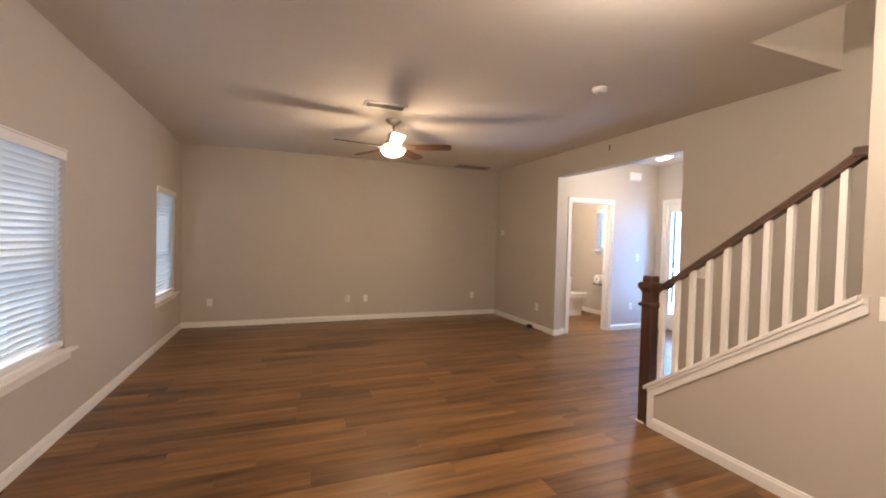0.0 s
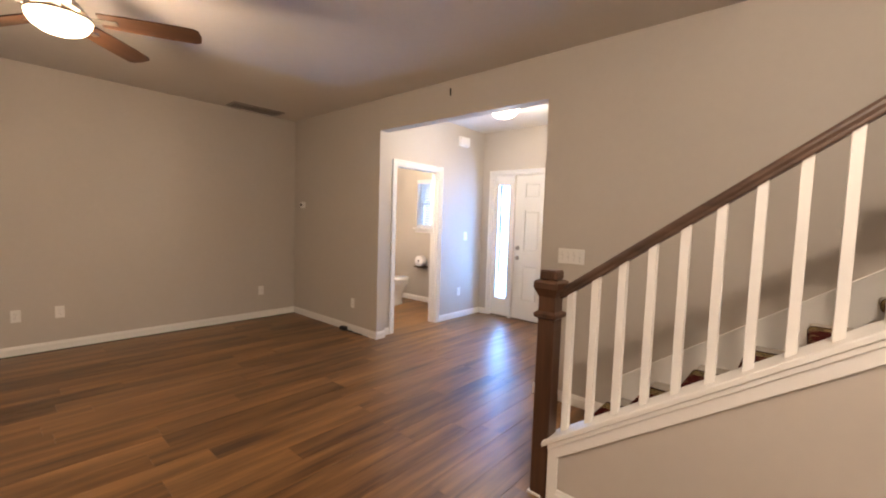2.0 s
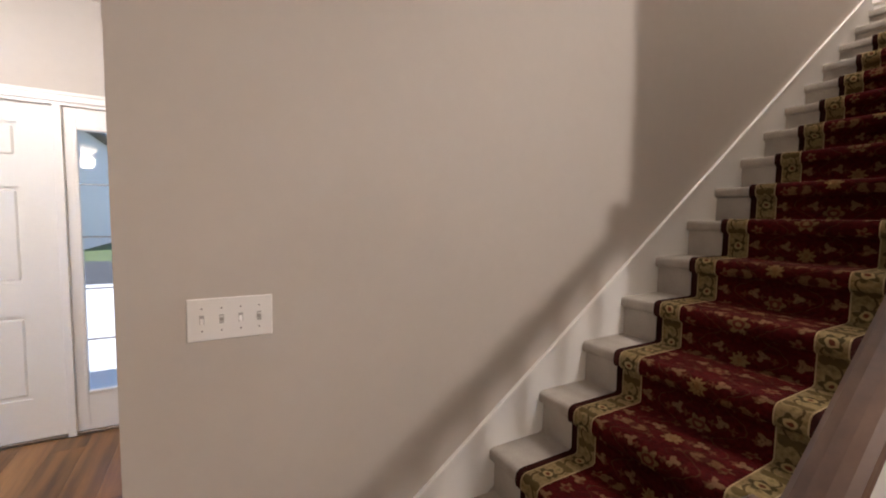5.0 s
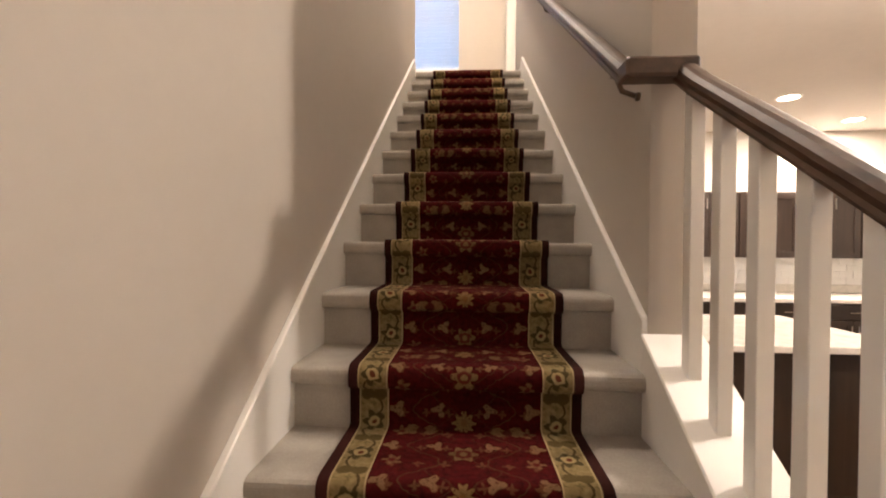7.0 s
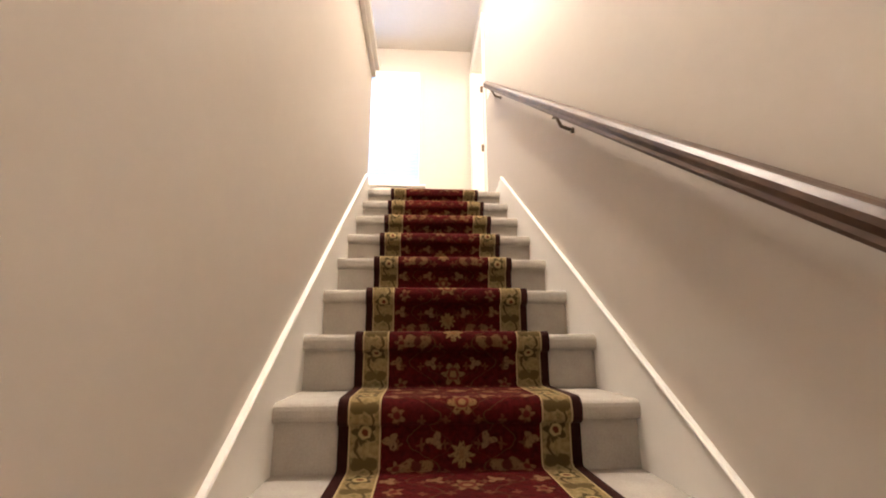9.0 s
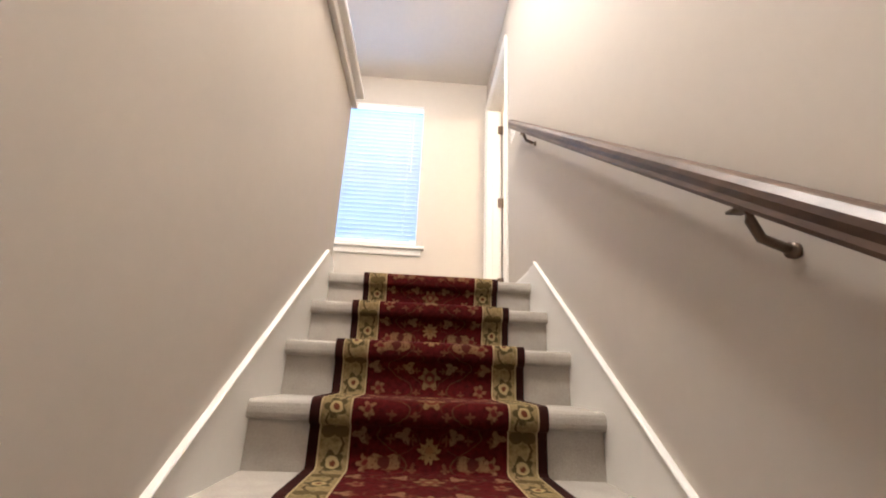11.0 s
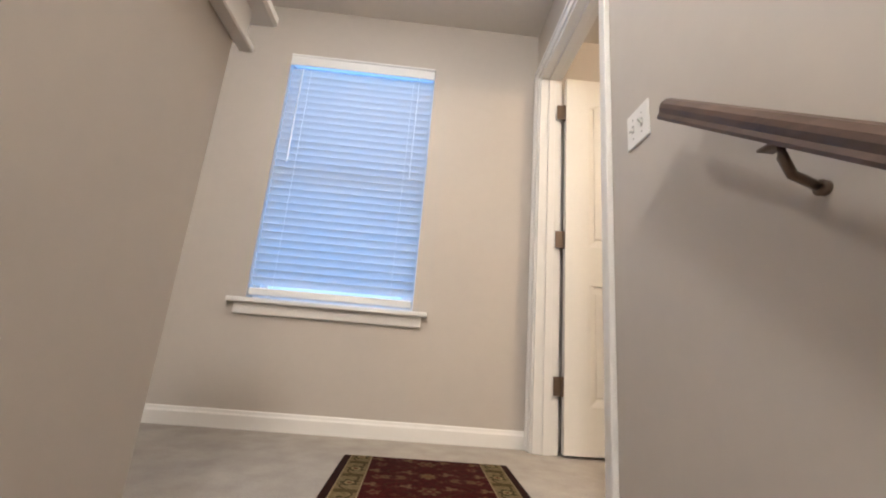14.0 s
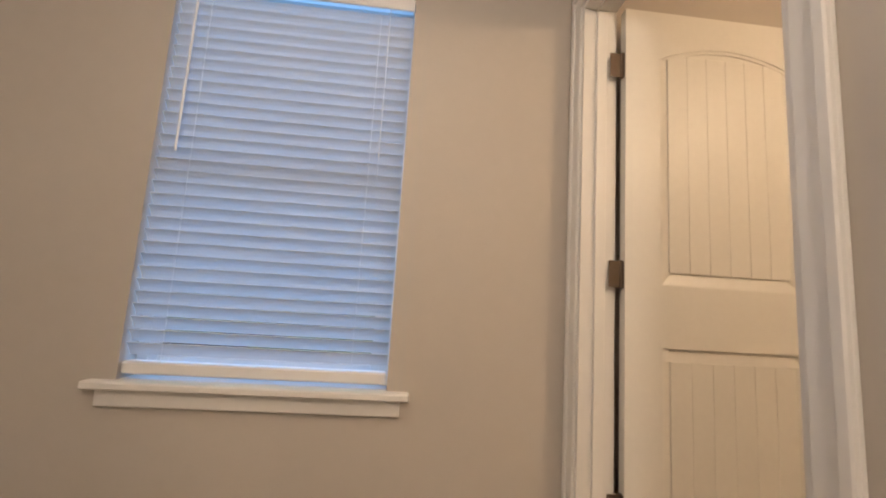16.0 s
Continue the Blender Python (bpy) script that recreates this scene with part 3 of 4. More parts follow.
def blind(m, w, z1, pitch, tilt, label, raised=0.0, group="window blinds", cord=True):
    """A slatted blind hung inside the window opening."""
    b = thing("window_blind", label, "window blind", m, group)
    h = w / 2 - 0.006
    part("valance", boxes([(-h - 0.004, h + 0.004, -0.012, -0.002, z1 - 0.074, z1 - 0.002), (-h - 0.004, h + 0.004, -0.018, -0.002, z1 - 0.016, z1 - 0.002)], 0.003), M_VINYL, b)
    part("headrail", boxes([(-h, h, 0.004, 0.052, z1 - 0.045, z1 - 0.004)], 0.002), M_VINYL, b)
    low = 0.05 + raised
    part("bottom_rail", boxes([(-h, h, 0.002, 0.05, low - 0.028, low + 0.012)], 0.006), M_VINYL, b)
    top = z1 - 0.07
    n = int((top - low - 0.02) / pitch)
    bm = bmesh.new()
    cols = 5
    rows = []
    for i in range(cols):
        u = (i / (cols - 1) - 0.5) * 0.048
        bow = 0.0035 * (1 - (u / 0.024) ** 2)
        rows.append([[bm.verts.new((x, u, bow + dz)) for x in (-h, h)] for dz in (0.0012, -0.0012)])
    for a, c in zip(rows, rows[1:]):
        bm.faces.new((a[0][0], a[0][1], c[0][1], c[0][0]))
        bm.faces.new((a[1][0], c[1][0], c[1][1], a[1][1]))
    for e in (rows[0], rows[-1]):
        bm.faces.new((e[0][0], e[1][0], e[1][1], e[0][1]))
    bmesh.ops.recalc_face_normals(bm, faces=bm.faces)
    me = mesh_of("slat", bm, M_SLAT)
    for i in range(n):
        s = part("slat", me, None, b)
        s.matrix_local = pose(0, 0.027, low + 0.03 + pitch * (i + 0.5), tilt + random.uniform(-2.5, 2.5), random.uniform(-0.12, 0.12), 0)
    for x in (-h * 0.72, h * 0.72):
        for y in (0.004, 0.05):
            part("ladder_cord", tube([(x, y, low), (x, y, top)], 0.0011, None, 5), M_VINYL, b)
    if cord:
        part("tilt_wand", tube([(-h * 0.82, -0.012, top - 0.02), (-h * 0.82, -0.014, top - 0.62)], 0.0045, None, 8), M_VINYL, b)
        part("pull_cord", tube([(h * 0.8, -0.012, top), (h * 0.8, -0.013, top - 0.66)], 0.0018, None, 6), M_VINYL, b)
    return b


W1 = pose(XW, sum(WY1) / 2, WZ0, 0, 0, 90)
W2 = pose(XW, sum(WY2) / 2, WZ0, 0, 0, 90)
W3 = pose(sum(WX3) / 2, YE, W3Z0, 0, 0, 180)
W4 = pose(XBATH, sum(BWY) / 2, BWZ0, 0, 0, -90)
window("window_1", W1, WY1[1] - WY1[0], WZ1 - WZ0)
window("window_2", W2, WY2[1] - WY2[0], WZ1 - WZ0)
window("window_3", W3, WX3[1] - WX3[0], W3Z1 - W3Z0)
window("window_4", W4, BWY[1] - BWY[0], BWZ1 - BWZ0, 0.05)
blind(W1, WY1[1] - WY1[0], WZ1 - WZ0, 0.0415, -66, "white faux-wood slatted blind, lowered, in the living room window", cord=False)
blind(W2, WY2[1] - WY2[0], WZ1 - WZ0, 0.0415, -66, "white faux-wood slatted blind, lowered, in the living room window", cord=False)
blind(W3, WX3[1] - WX3[0], W3Z1 - W3Z0, 0.0415, -56, "white faux-wood blind, lowered and nearly shut, over the landing window sill")
blind(W4, BWY[1] - BWY[0], BWZ1 - BWZ0, 0.0415, 18, "white faux-wood blind with open slats in the bathroom window", cord=False)


# ---- front door ----
def panel_door(parent, w, z0, z1, thick, panels, stile_rows, material):
    """Stiles, rails and raised panels of a moulded door in local axes: x across, y thick (front at 0), z up."""
    part("stiles_and_rails", boxes([(a, b, 0, thick, c, d) for a, b, c, d in stile_rows]), material, parent)
    for a, b, c, d in panels:
        bm = boxes([(a, b, 0.015, thick - 0.015, c, d)])
        e = 0.02
        box(a + e, b - e, 0.004, thick - 0.004, c + e, d - e, 0.010, bm)
        part("panel", bm, material, parent)


fd = thing("front_door", "closed white six-panel front door with satin nickel lever and deadbolt", "door", pose(XD + 0.03, 4.05, 0.012, 0, 0, -90))
px = [(-0.298, -0.072), (0.072, 0.298)]
pz = [(0.268, 0.785), (0.98, 1.555), (1.72, 1.93)]
zs = [0.0, 0.256, 0.773, 0.968, 1.543, 1.708, 1.918, 2.035]
rails = [(-0.457, -0.298, 0, 2.035), (0.298, 0.457, 0, 2.035)] + [(-0.298, 0.298, zs[i], zs[i + 1]) for i in (0, 2, 4, 6)] + [(-0.072, 0.072, a - 0.012, b - 0.012) for a, b in pz]
panel_door(fd, 0.914, 0, 2.035, 0.044, [(a, b, c - 0.012, d - 0.012) for a, b in px for c, d in pz], rails, M_DOOR)
bolt = part("deadbolt", lathe([(0.001, -0.014), (0.03, -0.012), (0.031, 0.0)], None, 20), M_NICKEL, fd, "round satin nickel deadbolt", True)
bolt.matrix_local = pose(-0.395, 0, 1.012, -90, 0, 0)
part("turn_piece", boxes([(-0.415, -0.375, -0.028, -0.014, 1.006, 1.018)], 0.003), M_NICKEL, bolt).matrix_parent_inverse = bolt.matrix_local.inverted()
lev = bmesh.new()
lathe([(0.001, -0.012), (0.03, -0.011), (0.031, 0.0)], lev, 20)
lever = part("door_lever", lev, M_NICKEL, fd, "satin nickel lever handle", True)
lever.matrix_local = pose(-0.395, 0, 0.872, -90, 0, 0)
arm = part("lever_arm", tube([(-0.395, -0.008, 0.872), (-0.395, -0.045, 0.872), (-0.38, -0.052, 0.872), (-0.29, -0.05, 0.866)], 0.009, None, 10), M_NICKEL, lever, "", True)
arm.matrix_parent_inverse = lever.matrix_local.inverted()

unit = thing("front_door_frame", "", "", pose(XD, 4.05, 0, 0, 0, -90), kind="structure")
part("jamb", boxes([(-0.83, -0.811, 0, 0.15, 0, FDZ), (0.806, 0.825, 0, 0.15, 0, FDZ), (-0.811, 0.806, 0, 0.15, FDZ - 0.018, FDZ), (-0.50, -0.46, 0.0, 0.15, 0, FDZ - 0.018), (0.46, 0.50, 0.0, 0.15, 0, FDZ - 0.018)], 0.002), M_TRIM, unit)
part("threshold", boxes([(-0.811, 0.806, 0.005, 0.17, 0, 0.014)], 0.003), M_BRONZE, unit)
for side in (-1, 1):
    c = side * 0.655
    lo, hi = 0.27, 1.915
    s = part("sidelight", boxes([(c - 0.155, c - 0.092, 0.03, 0.07, 0.014, FDZ - 0.018), (c + 0.092, c + 0.151, 0.03, 0.07, 0.014, FDZ - 0.018), (c - 0.092, c + 0.092, 0.03, 0.07, 0.014, lo),
                                 (c - 0.092, c + 0.092, 0.03, 0.07, hi, FDZ - 0.018)], 0.002), M_TRIM, unit)
    part("glazing_bead", boxes([(c - 0.108, c - 0.09, 0.022, 0.031, lo - 0.018, hi + 0.018), (c + 0.09, c + 0.108, 0.022, 0.031, lo - 0.018, hi + 0.018),
                                (c - 0.09, c + 0.09, 0.022, 0.031, lo - 0.018, lo), (c - 0.09, c + 0.09, 0.022, 0.031, hi, hi + 0.018)], 0.003), M_TRIM, s)
    for i in range(5):
        a, b = lo + (hi - lo) * i / 5, lo + (hi - lo) * (i + 1) / 5
        g = part("pane", boxes([(c - 0.0915, c + 0.0915, 0.048, 0.052, a + 0.0035, b - 0.0035)]), M_GLASS, s)
        g.visible_shadow = False
        if i:
            part("muntin", boxes([(c - 0.0915, c + 0.0915, 0.042, 0.058, a - 0.0035, a + 0.0035)]), M_GRILLE, s)

# ---- bedroom door upstairs, open into the room ----
bd = thing("bedroom_door", "open cream two-panel arched-top plank door with bronze hinges", "door", pose(XB - 0.018, DY0 + 0.053, UF + 0.012, 0, 0, 180))
LW, LH, LT = 0.762, 2.0, 0.035
A0, A1 = 0.125, LW - 0.125
arch = [(A0 + (A1 - A0) * i / 14, 1.815 + 0.062 * math.sin(math.pi * i / 14) ** 0.8) for i in range(15)]
frame_bm = boxes([(0, A0, 0, LT, 0, LH), (A1, LW, 0, LT, 0, LH), (A0, A1, 0, LT, 0, 0.215), (A0, A1, 0, LT, 0.80, 1.005)])
prism(arch + [(A1, LH), (A0, LH)], "y", 0, LT, bm=frame_bm)
part("stiles_and_rails", frame_bm, M_DOOR, bd)
for lo, hi, top in ((0.215, 0.80, False), (1.005, 1.83, True)):
    e = 0.042
    mould = bmesh.new()
    f0, f1 = 0.0005, 0.0125
    prism([(A0, f0), (A0, f1 + 0.003), (A0 + e, f1 + 0.003), (A0 + e, f1), (A0 + 0.006, f0 + 0.001)], "z", lo, hi, bm=mould)
    prism([(A1, f0), (A1, f1 + 0.003), (A1 - e, f1 + 0.003), (A1 - e, f1), (A1 - 0.006, f0 + 0.001)], "z", lo, hi, bm=mould)
    prism([(f0, lo), (f1 + 0.003, lo), (f1 + 0.003, lo + e), (f1, lo + e), (f0 + 0.001, lo + 0.006)], "x", A0, A1, bm=mould)
    if not top:
        prism([(0.0105, hi - 0.001), (f1 + 0.003, hi - 0.001), (f1 + 0.003, hi - e), (0.0045, hi - e)], "x", A0 + 0.004, A1 - 0.004, bm=mould)
    else:
        prism(arch + [(x, z - 0.012) for x, z in arch[::-1]], "y", 0.004, 0.016, bm=mould)
        prism([(x, z - 0.011) for x, z in arch] + [(x, z - 0.034) for x, z in arch[::-1]], "y", 0.009, 0.016, bm=mould)
    part("panel_moulding", mould, M_DOOR, bd)
    n = 6
    for i in range(n):
        a, b = A0 + e * 0.8 + (A1 - A0 - e * 1.6) * i / n, A0 + e * 0.8 + (A1 - A0 - e * 1.6) * (i + 1) / n
        part("plank", boxes([(a + 0.0003, b - 0.0003, 0.005, LT - 0.007, lo + e + 0.004, (hi + 0.012 if top else hi - e))], 0.0013), M_DOOR, bd)
part("panel_core", boxes([(A0, A1, 0.0135, LT - 0.012, 0.215, 0.80), (A0, A1, 0.0135, LT - 0.012, 1.005, 1.86)]), M_DOOR, bd)
for z in (0.30, 1.035, 1.785):
    hm = boxes([(-0.050, -0.012, 0.012, 0.0155, z - 0.045, z + 0.045), (-0.004, -0.0005, 0.004, LT - 0.002, z - 0.045, z + 0.045)], 0.001)
    tube([(-0.0075, 0.014, z - 0.047), (-0.0075, 0.014, z + 0.047)], 0.0068, hm, 12)
    part("hinge", hm, M_BRONZE, bd, "dark bronze butt hinge")
for face, sgn in ((0.0, -1), (LT, 1)):
    kb = lathe([(0.001, 0.0), (0.031, 0.001), (0.03, 0.008), (0.012, 0.012), (0.012, 0.03), (0.024, 0.036), (0.029, 0.048), (0.024, 0.06), (0.001, 0.064)], None, 20)
    k = part("door_knob", kb, M_BRONZE, bd, "round bronze door knob", True)
    k.matrix_local = pose(LW - 0.065, face, 0.89, -90 * sgn, 0, 0)

# ---- staircase ----
stairs = thing("staircase", "straight staircase with steps covered in grey carpet", "staircase", pose(0, Y1, 0))
SX0, SX1 = XR + 0.016, XE - 0.016
NOSE = [(-0.026, -0.052), (-0.012, -0.050), (-0.003, -0.044), (0.0, -0.034), (0.0, -0.018), (-0.003, -0.008), (-0.011, -0.002), (-0.022, 0.0)]
profile = [(-0.026, -RISE)] + NOSE + [(-RUN - 0.03, 0.0), (-RUN - 0.03, -RISE)]
step_mesh = mesh_of("step", prism(profile, "x", SX0, SX1), M_CARPET)
for k in range(1, STEPS + 1):
    s = part("step", step_mesh, None, stairs)
    s.matrix_local = pose(0, -RUN * (k - 1), RISE * k)
part("under_stairs", prism([(-0.30, 0.0), (-RUN * STEPS - 0.02, 0.0), (-RUN * STEPS - 0.02, UF - RISE - 0.02), (-RUN * (STEPS - 1) - 0.27, UF - RISE - 0.02), (-0.30, RISE - 0.02)], "x", SX0 + 0.01, SX1 - 0.01), M_WALL, stairs)


def skirt(x0, x1, ya, yb, over):
    """A white board that follows the stairs from ya up to yb."""
    yk = Y1 - (UF + BH - over - RISE) * RUN / RISE
    pts = [(ya, max(0.0, nose(ya) - 0.28)), (ya, nose(ya) + over), (yk, UF + BH), (yb, UF + BH), (yb, nose(yb) - 0.28)]
    return prism(pts, "x", x0, x1, 0.002)


solid("trim_skirt_east", skirt(XE - 0.016, XE - 0.0004, Y1 + 0.02, YTOP - 0.04, 0.117), M_TRIM, kind="structure")
solid("trim_skirt_west", skirt(XR + 0.0004, XR + 0.016, YWEND, YTOP - 0.04, 0.117), M_TRIM, kind="structure")
YKINK = Y1 - (UF + BH - 0.117 - RISE) * RUN / RISE
solid("trim_skirt_cap_east", prism([(Y1 + 0.02, nose(Y1 + 0.02) + 0.117), (Y1 + 0.02, nose(Y1 + 0.02) + 0.130), (YKINK, nose(YKINK) + 0.130), (YKINK, nose(YKINK) + 0.117)], "x", XE - 0.020, XE - 0.0004, 0.003), M_TRIM, kind="structure")
solid("trim_skirt_cap_west", prism([(YWEND, nose(YWEND) + 0.117), (YWEND, nose(YWEND) + 0.130), (YKINK, nose(YKINK) + 0.130), (YKINK, nose(YKINK) + 0.117)], "x", XR + 0.0004, XR + 0.020, 0.003), M_TRIM, kind="structure")

# runner: strips that hug every tread, nosing and riser
path = [(Y1 - 0.026 + 0.009, 0.004)]
for k in range(1, STEPS + 1):
    y, z = Y1 - RUN * (k - 1), RISE * k
    last = k == STEPS
    path += [(y - 0.015, z - 0.060), (y - 0.002, z - 0.056), (y + 0.007, z - 0.047), (y + 0.010, z - 0.034), (y + 0.010, z - 0.016), (y + 0.006, z - 0.001), (y - 0.004, z + 0.008), (y - 0.020, z + 0.011)]
    if last:
        path += [(y - 0.5, z + 0.010), (-2.70, z + 0.009)]
    else:
        path += [(y - RUN - 0.005, z + 0.011), (y - RUN - 0.0165, z + 0.018)]
runner = thing("stair_runner", "red patterned oriental runner with gold floral borders laid down the stairs", "stair runner", pose(3.2375, 0, 0))


def strip(u0, u1, lift=0.0, sides=False):
    bm = bmesh.new()
    uvl = bm.loops.layers.uv.new("UVMap")
    c, s, rows = (u0 + u1) / 2, 0.0, []
    for i, (y, z) in enumerate(path):
        if i:
            s += math.hypot(y - path[i - 1][0], z - path[i - 1][1])
        a, b = path[max(i - 1, 0)], path[min(i + 1, len(path) - 1)]
        d = Vector((b[0] - a[0], b[1] - a[1])).normalized()
        o = Vector((d.y, -d.x)) * lift
        rows.append((s, [bm.verts.new((x, y + o.x, z + o.y)) for x in (u0, u1)], [bm.verts.new((x, y - 0.010 * d.y, z + 0.010 * d.x)) for x in (u0, u1)]))
    for (s0, a, al), (s1, b, bl) in zip(rows, rows[1:]):
        f = bm.faces.new((a[0], a[1], b[1], b[0]))
        for lp, (u, v) in zip(f.loops, ((u0, s0), (u1, s0), (u1, s1), (u0, s1))):
            lp[uvl].uv = (u - c, v)
        if sides:
            for j in (0, 1):
                bm.faces.new((a[j], b[j], bl[j], al[j]))
    bm.faces.new((rows[-1][1][0], rows[-1][1][1], rows[-1][2][1], rows[-1][2][0]))
    return bm


RW = 0.3225
part("field", strip(-0.2115, 0.2115), M_FIELD, runner, "deep red field with gold flowers", True)
for sgn in (-1, 1):
    lo, hi = sorted((sgn * 0.2115, sgn * 0.2955))
    part("border", strip(lo, hi, 0.0), M_BORDER, runner, "gold border with olive scrolling flowers", True)
    lo, hi = sorted((sgn * 0.2955, sgn * RW))
    part("edging", strip(lo, hi, 0.0, True), M_EDGE, runner, "dark maroon bound edge", True)

# ---- balustrade ----
KS = 0.7095                                          # slope of the knee wall


def knee(y):
    return 0.300 + (2.333 - y) * KS


KY = 2.298
solid("wall_knee", prism([(YWEND, 0), (KY, 0), (KY, knee(KY) - 0.03), (YWEND, knee(YWEND) - 0.03)], "x", XB, XR), M_WALL, kind="structure")
solid("trim_knee_cap", prism([(YWEND, knee(YWEND) - 0.03), (KY + 0.03, knee(KY + 0.03) - 0.03), (KY + 0.03, knee(KY + 0.03)), (YWEND, knee(YWEND))], "x", XB - 0.028, XR + 0.02, 0.004), M_TRIM, kind="structure")
solid("trim_knee_moulding", prism([(YWEND - 0.035, knee(YWEND - 0.035) - 0.03), (YWEND - 0.035, knee(YWEND - 0.035) - 0.115), (2.245, knee(2.245) - 0.115), (2.245, 0.0), (KY, 0.0), (KY, knee(KY) - 0.03)], "x", XB - 0.013, XB - 0.0004, 0.003), M_TRIM, kind="structure")
solid("trim_knee_bead", prism([(YWEND - 0.02, knee(YWEND - 0.02) - 0.03), (YWEND - 0.02, knee(YWEND - 0.02) - 0.055), (KY, knee(KY) - 0.055), (KY, knee(KY) - 0.03)], "x", XB - 0.021, XB - 0.013, 0.003), M_TRIM, kind="structure")
solid("trim_knee_skirt", prism([(YWEND, nose(YWEND) - 0.3), (YWEND, knee(YWEND) - 0.03), (KY, knee(KY) - 0.03), (KY, 0)], "x", XR + 0.0004, XR + 0.016, 0.002), M_TRIM, kind="structure")

rail = thing("stair_balustrade", "stair balustrade with dark stained handrail, square newel and white square balusters", "balustrade", pose(0, 0, 0))
XC = (XB + XR) / 2
NX, NY, NW = 2.655, 2.348, 0.044
newel = part("newel_post", boxes([(NX - NW, NX + NW, NY - NW, NY + NW, 0.0, 1.03)], 0.004), M_NEWEL, rail, "dark stained square newel post")
ring = bmesh.new()
loft([(NX, NY, 0.905, 0.062, 0.062), (NX, NY, 0.91, 0.072, 0.072), (NX, NY, 0.918, 0.084, 0.084), (NX, NY, 0.932, 0.084, 0.084), (NX, NY, 0.94, 0.072, 0.072), (NX, NY, 0.945, 0.062, 0.062)], ring, 4, True)
bmesh.ops.rotate(ring, cent=(NX, NY, 0), matrix=Matrix.Rotation(radians(45), 3, "Z"), verts=ring.verts)
part("collar", ring, M_NEWEL, newel)
crown = bmesh.new()
loft([(NX, NY, 1.015, 0.062, 0.062), (NX, NY, 1.03, 0.07, 0.07), (NX, NY, 1.05, 0.084, 0.084), (NX, NY, 1.058, 0.09, 0.09), (NX, NY, 1.085, 0.09, 0.09), (NX, NY, 1.092, 0.085, 0.085), (NX, NY, 1.1, 0.07, 0.07)], crown, 4, True)
bmesh.ops.rotate(crown, cent=(NX, NY, 0), matrix=Matrix.Rotation(radians(45), 3, "Z"), verts=crown.verts)
part("cap_plate", crown, M_NEWEL, newel)
part("cap_block", boxes([(NX - 0.045, NX + 0.045, NY - 0.045, NY + 0.045, 1.098, 1.148)], 0.009), M_NEWEL, newel)
part("base_block", boxes([(NX - NW - 0.006, NX + NW + 0.006, NY - 0.02, NY + NW + 0.01, 0.0, 0.012)], 0.002), M_TRIM, newel)


def rail_top(y):
    return 1.080 + (2.269 - y) * 0.7205


HR = [(-0.0248, -0.024), (0.0248, -0.024), (0.0267, -0.0176), (0.0248, -0.0096), (0.0285, 0.0016), (0.0276, 0.0112), (0.0193, 0.0208), (0.0074, 0.024), (-0.0074, 0.024), (-0.0193, 0.0208), (-0.0276, 0.0112), (-0.0285, 0.0016), (-0.0248, -0.0096), (-0.0267, -0.0176)]
YJ = YWEND + 0.042
ZJ = 1.878
RX = XR + 0.062
part("handrail", sweep(HR, [(XC, NY - NW, rail_top(NY - NW) - 0.024), (XC, YJ + 0.09, rail_top(YJ + 0.09) - 0.024), (XC, YJ, ZJ)]), M_RAIL, rail, "dark stained moulded handrail")
part("rail_return", boxes([(XC - 0.032, RX + 0.032, YJ - 0.034, YJ + 0.034, ZJ - 0.026, ZJ + 0.026)], 0.007), M_RAIL, rail, "level offset block of the handrail")
by = [2.248 - 0.1160 * i for i in range(10)]
for y in by:
    w = 0.0165
    bm = prism([(y - w, knee(y - w) - 0.004), (y + w, knee(y + w) - 0.004), (y + w, rail_top(y + w) - 0.044), (y - w, rail_top(y - w) - 0.044)], "x", XC - w, XC + w, 0.0015)
    part("baluster", bm, M_TRIM, rail, "white square baluster")

wr = thing("wall_handrail", "dark stained wooden handrail on metal brackets along the stair wall", "handrail", pose(0, 0, 0))


def wz(y):
    return 4.034 + (-1.715 - y) * (4.034 - ZJ) / (YJ - 0.03 + 1.715)


part("handrail", sweep(HR, [(RX, YJ - 0.03, wz(YJ - 0.03)), (RX, 0.0, wz(0.0)), (RX, -1.715, wz(-1.715))]), M_RAIL, wr)
for y in (1.02, -0.18, -1.46):
    z = wz(y)
    bm = tube([(RX, y, z - 0.024), (RX, y, z - 0.05), (RX - 0.012, y, z - 0.078), (XR + 0.012, y, z - 0.092)], 0.0078, None, 8)
    joined(bm, boxes([(RX - 0.014, RX + 0.014, y - 0.03, y + 0.03, z - 0.030, z - 0.0245)], 0.001))
    tube([(XR + 0.0005, y, z - 0.094), (XR + 0.009, y, z - 0.094)], 0.0125, bm, 16)
    part("bracket", bm, M_BRONZE, wr, "bronze rail bracket", True)


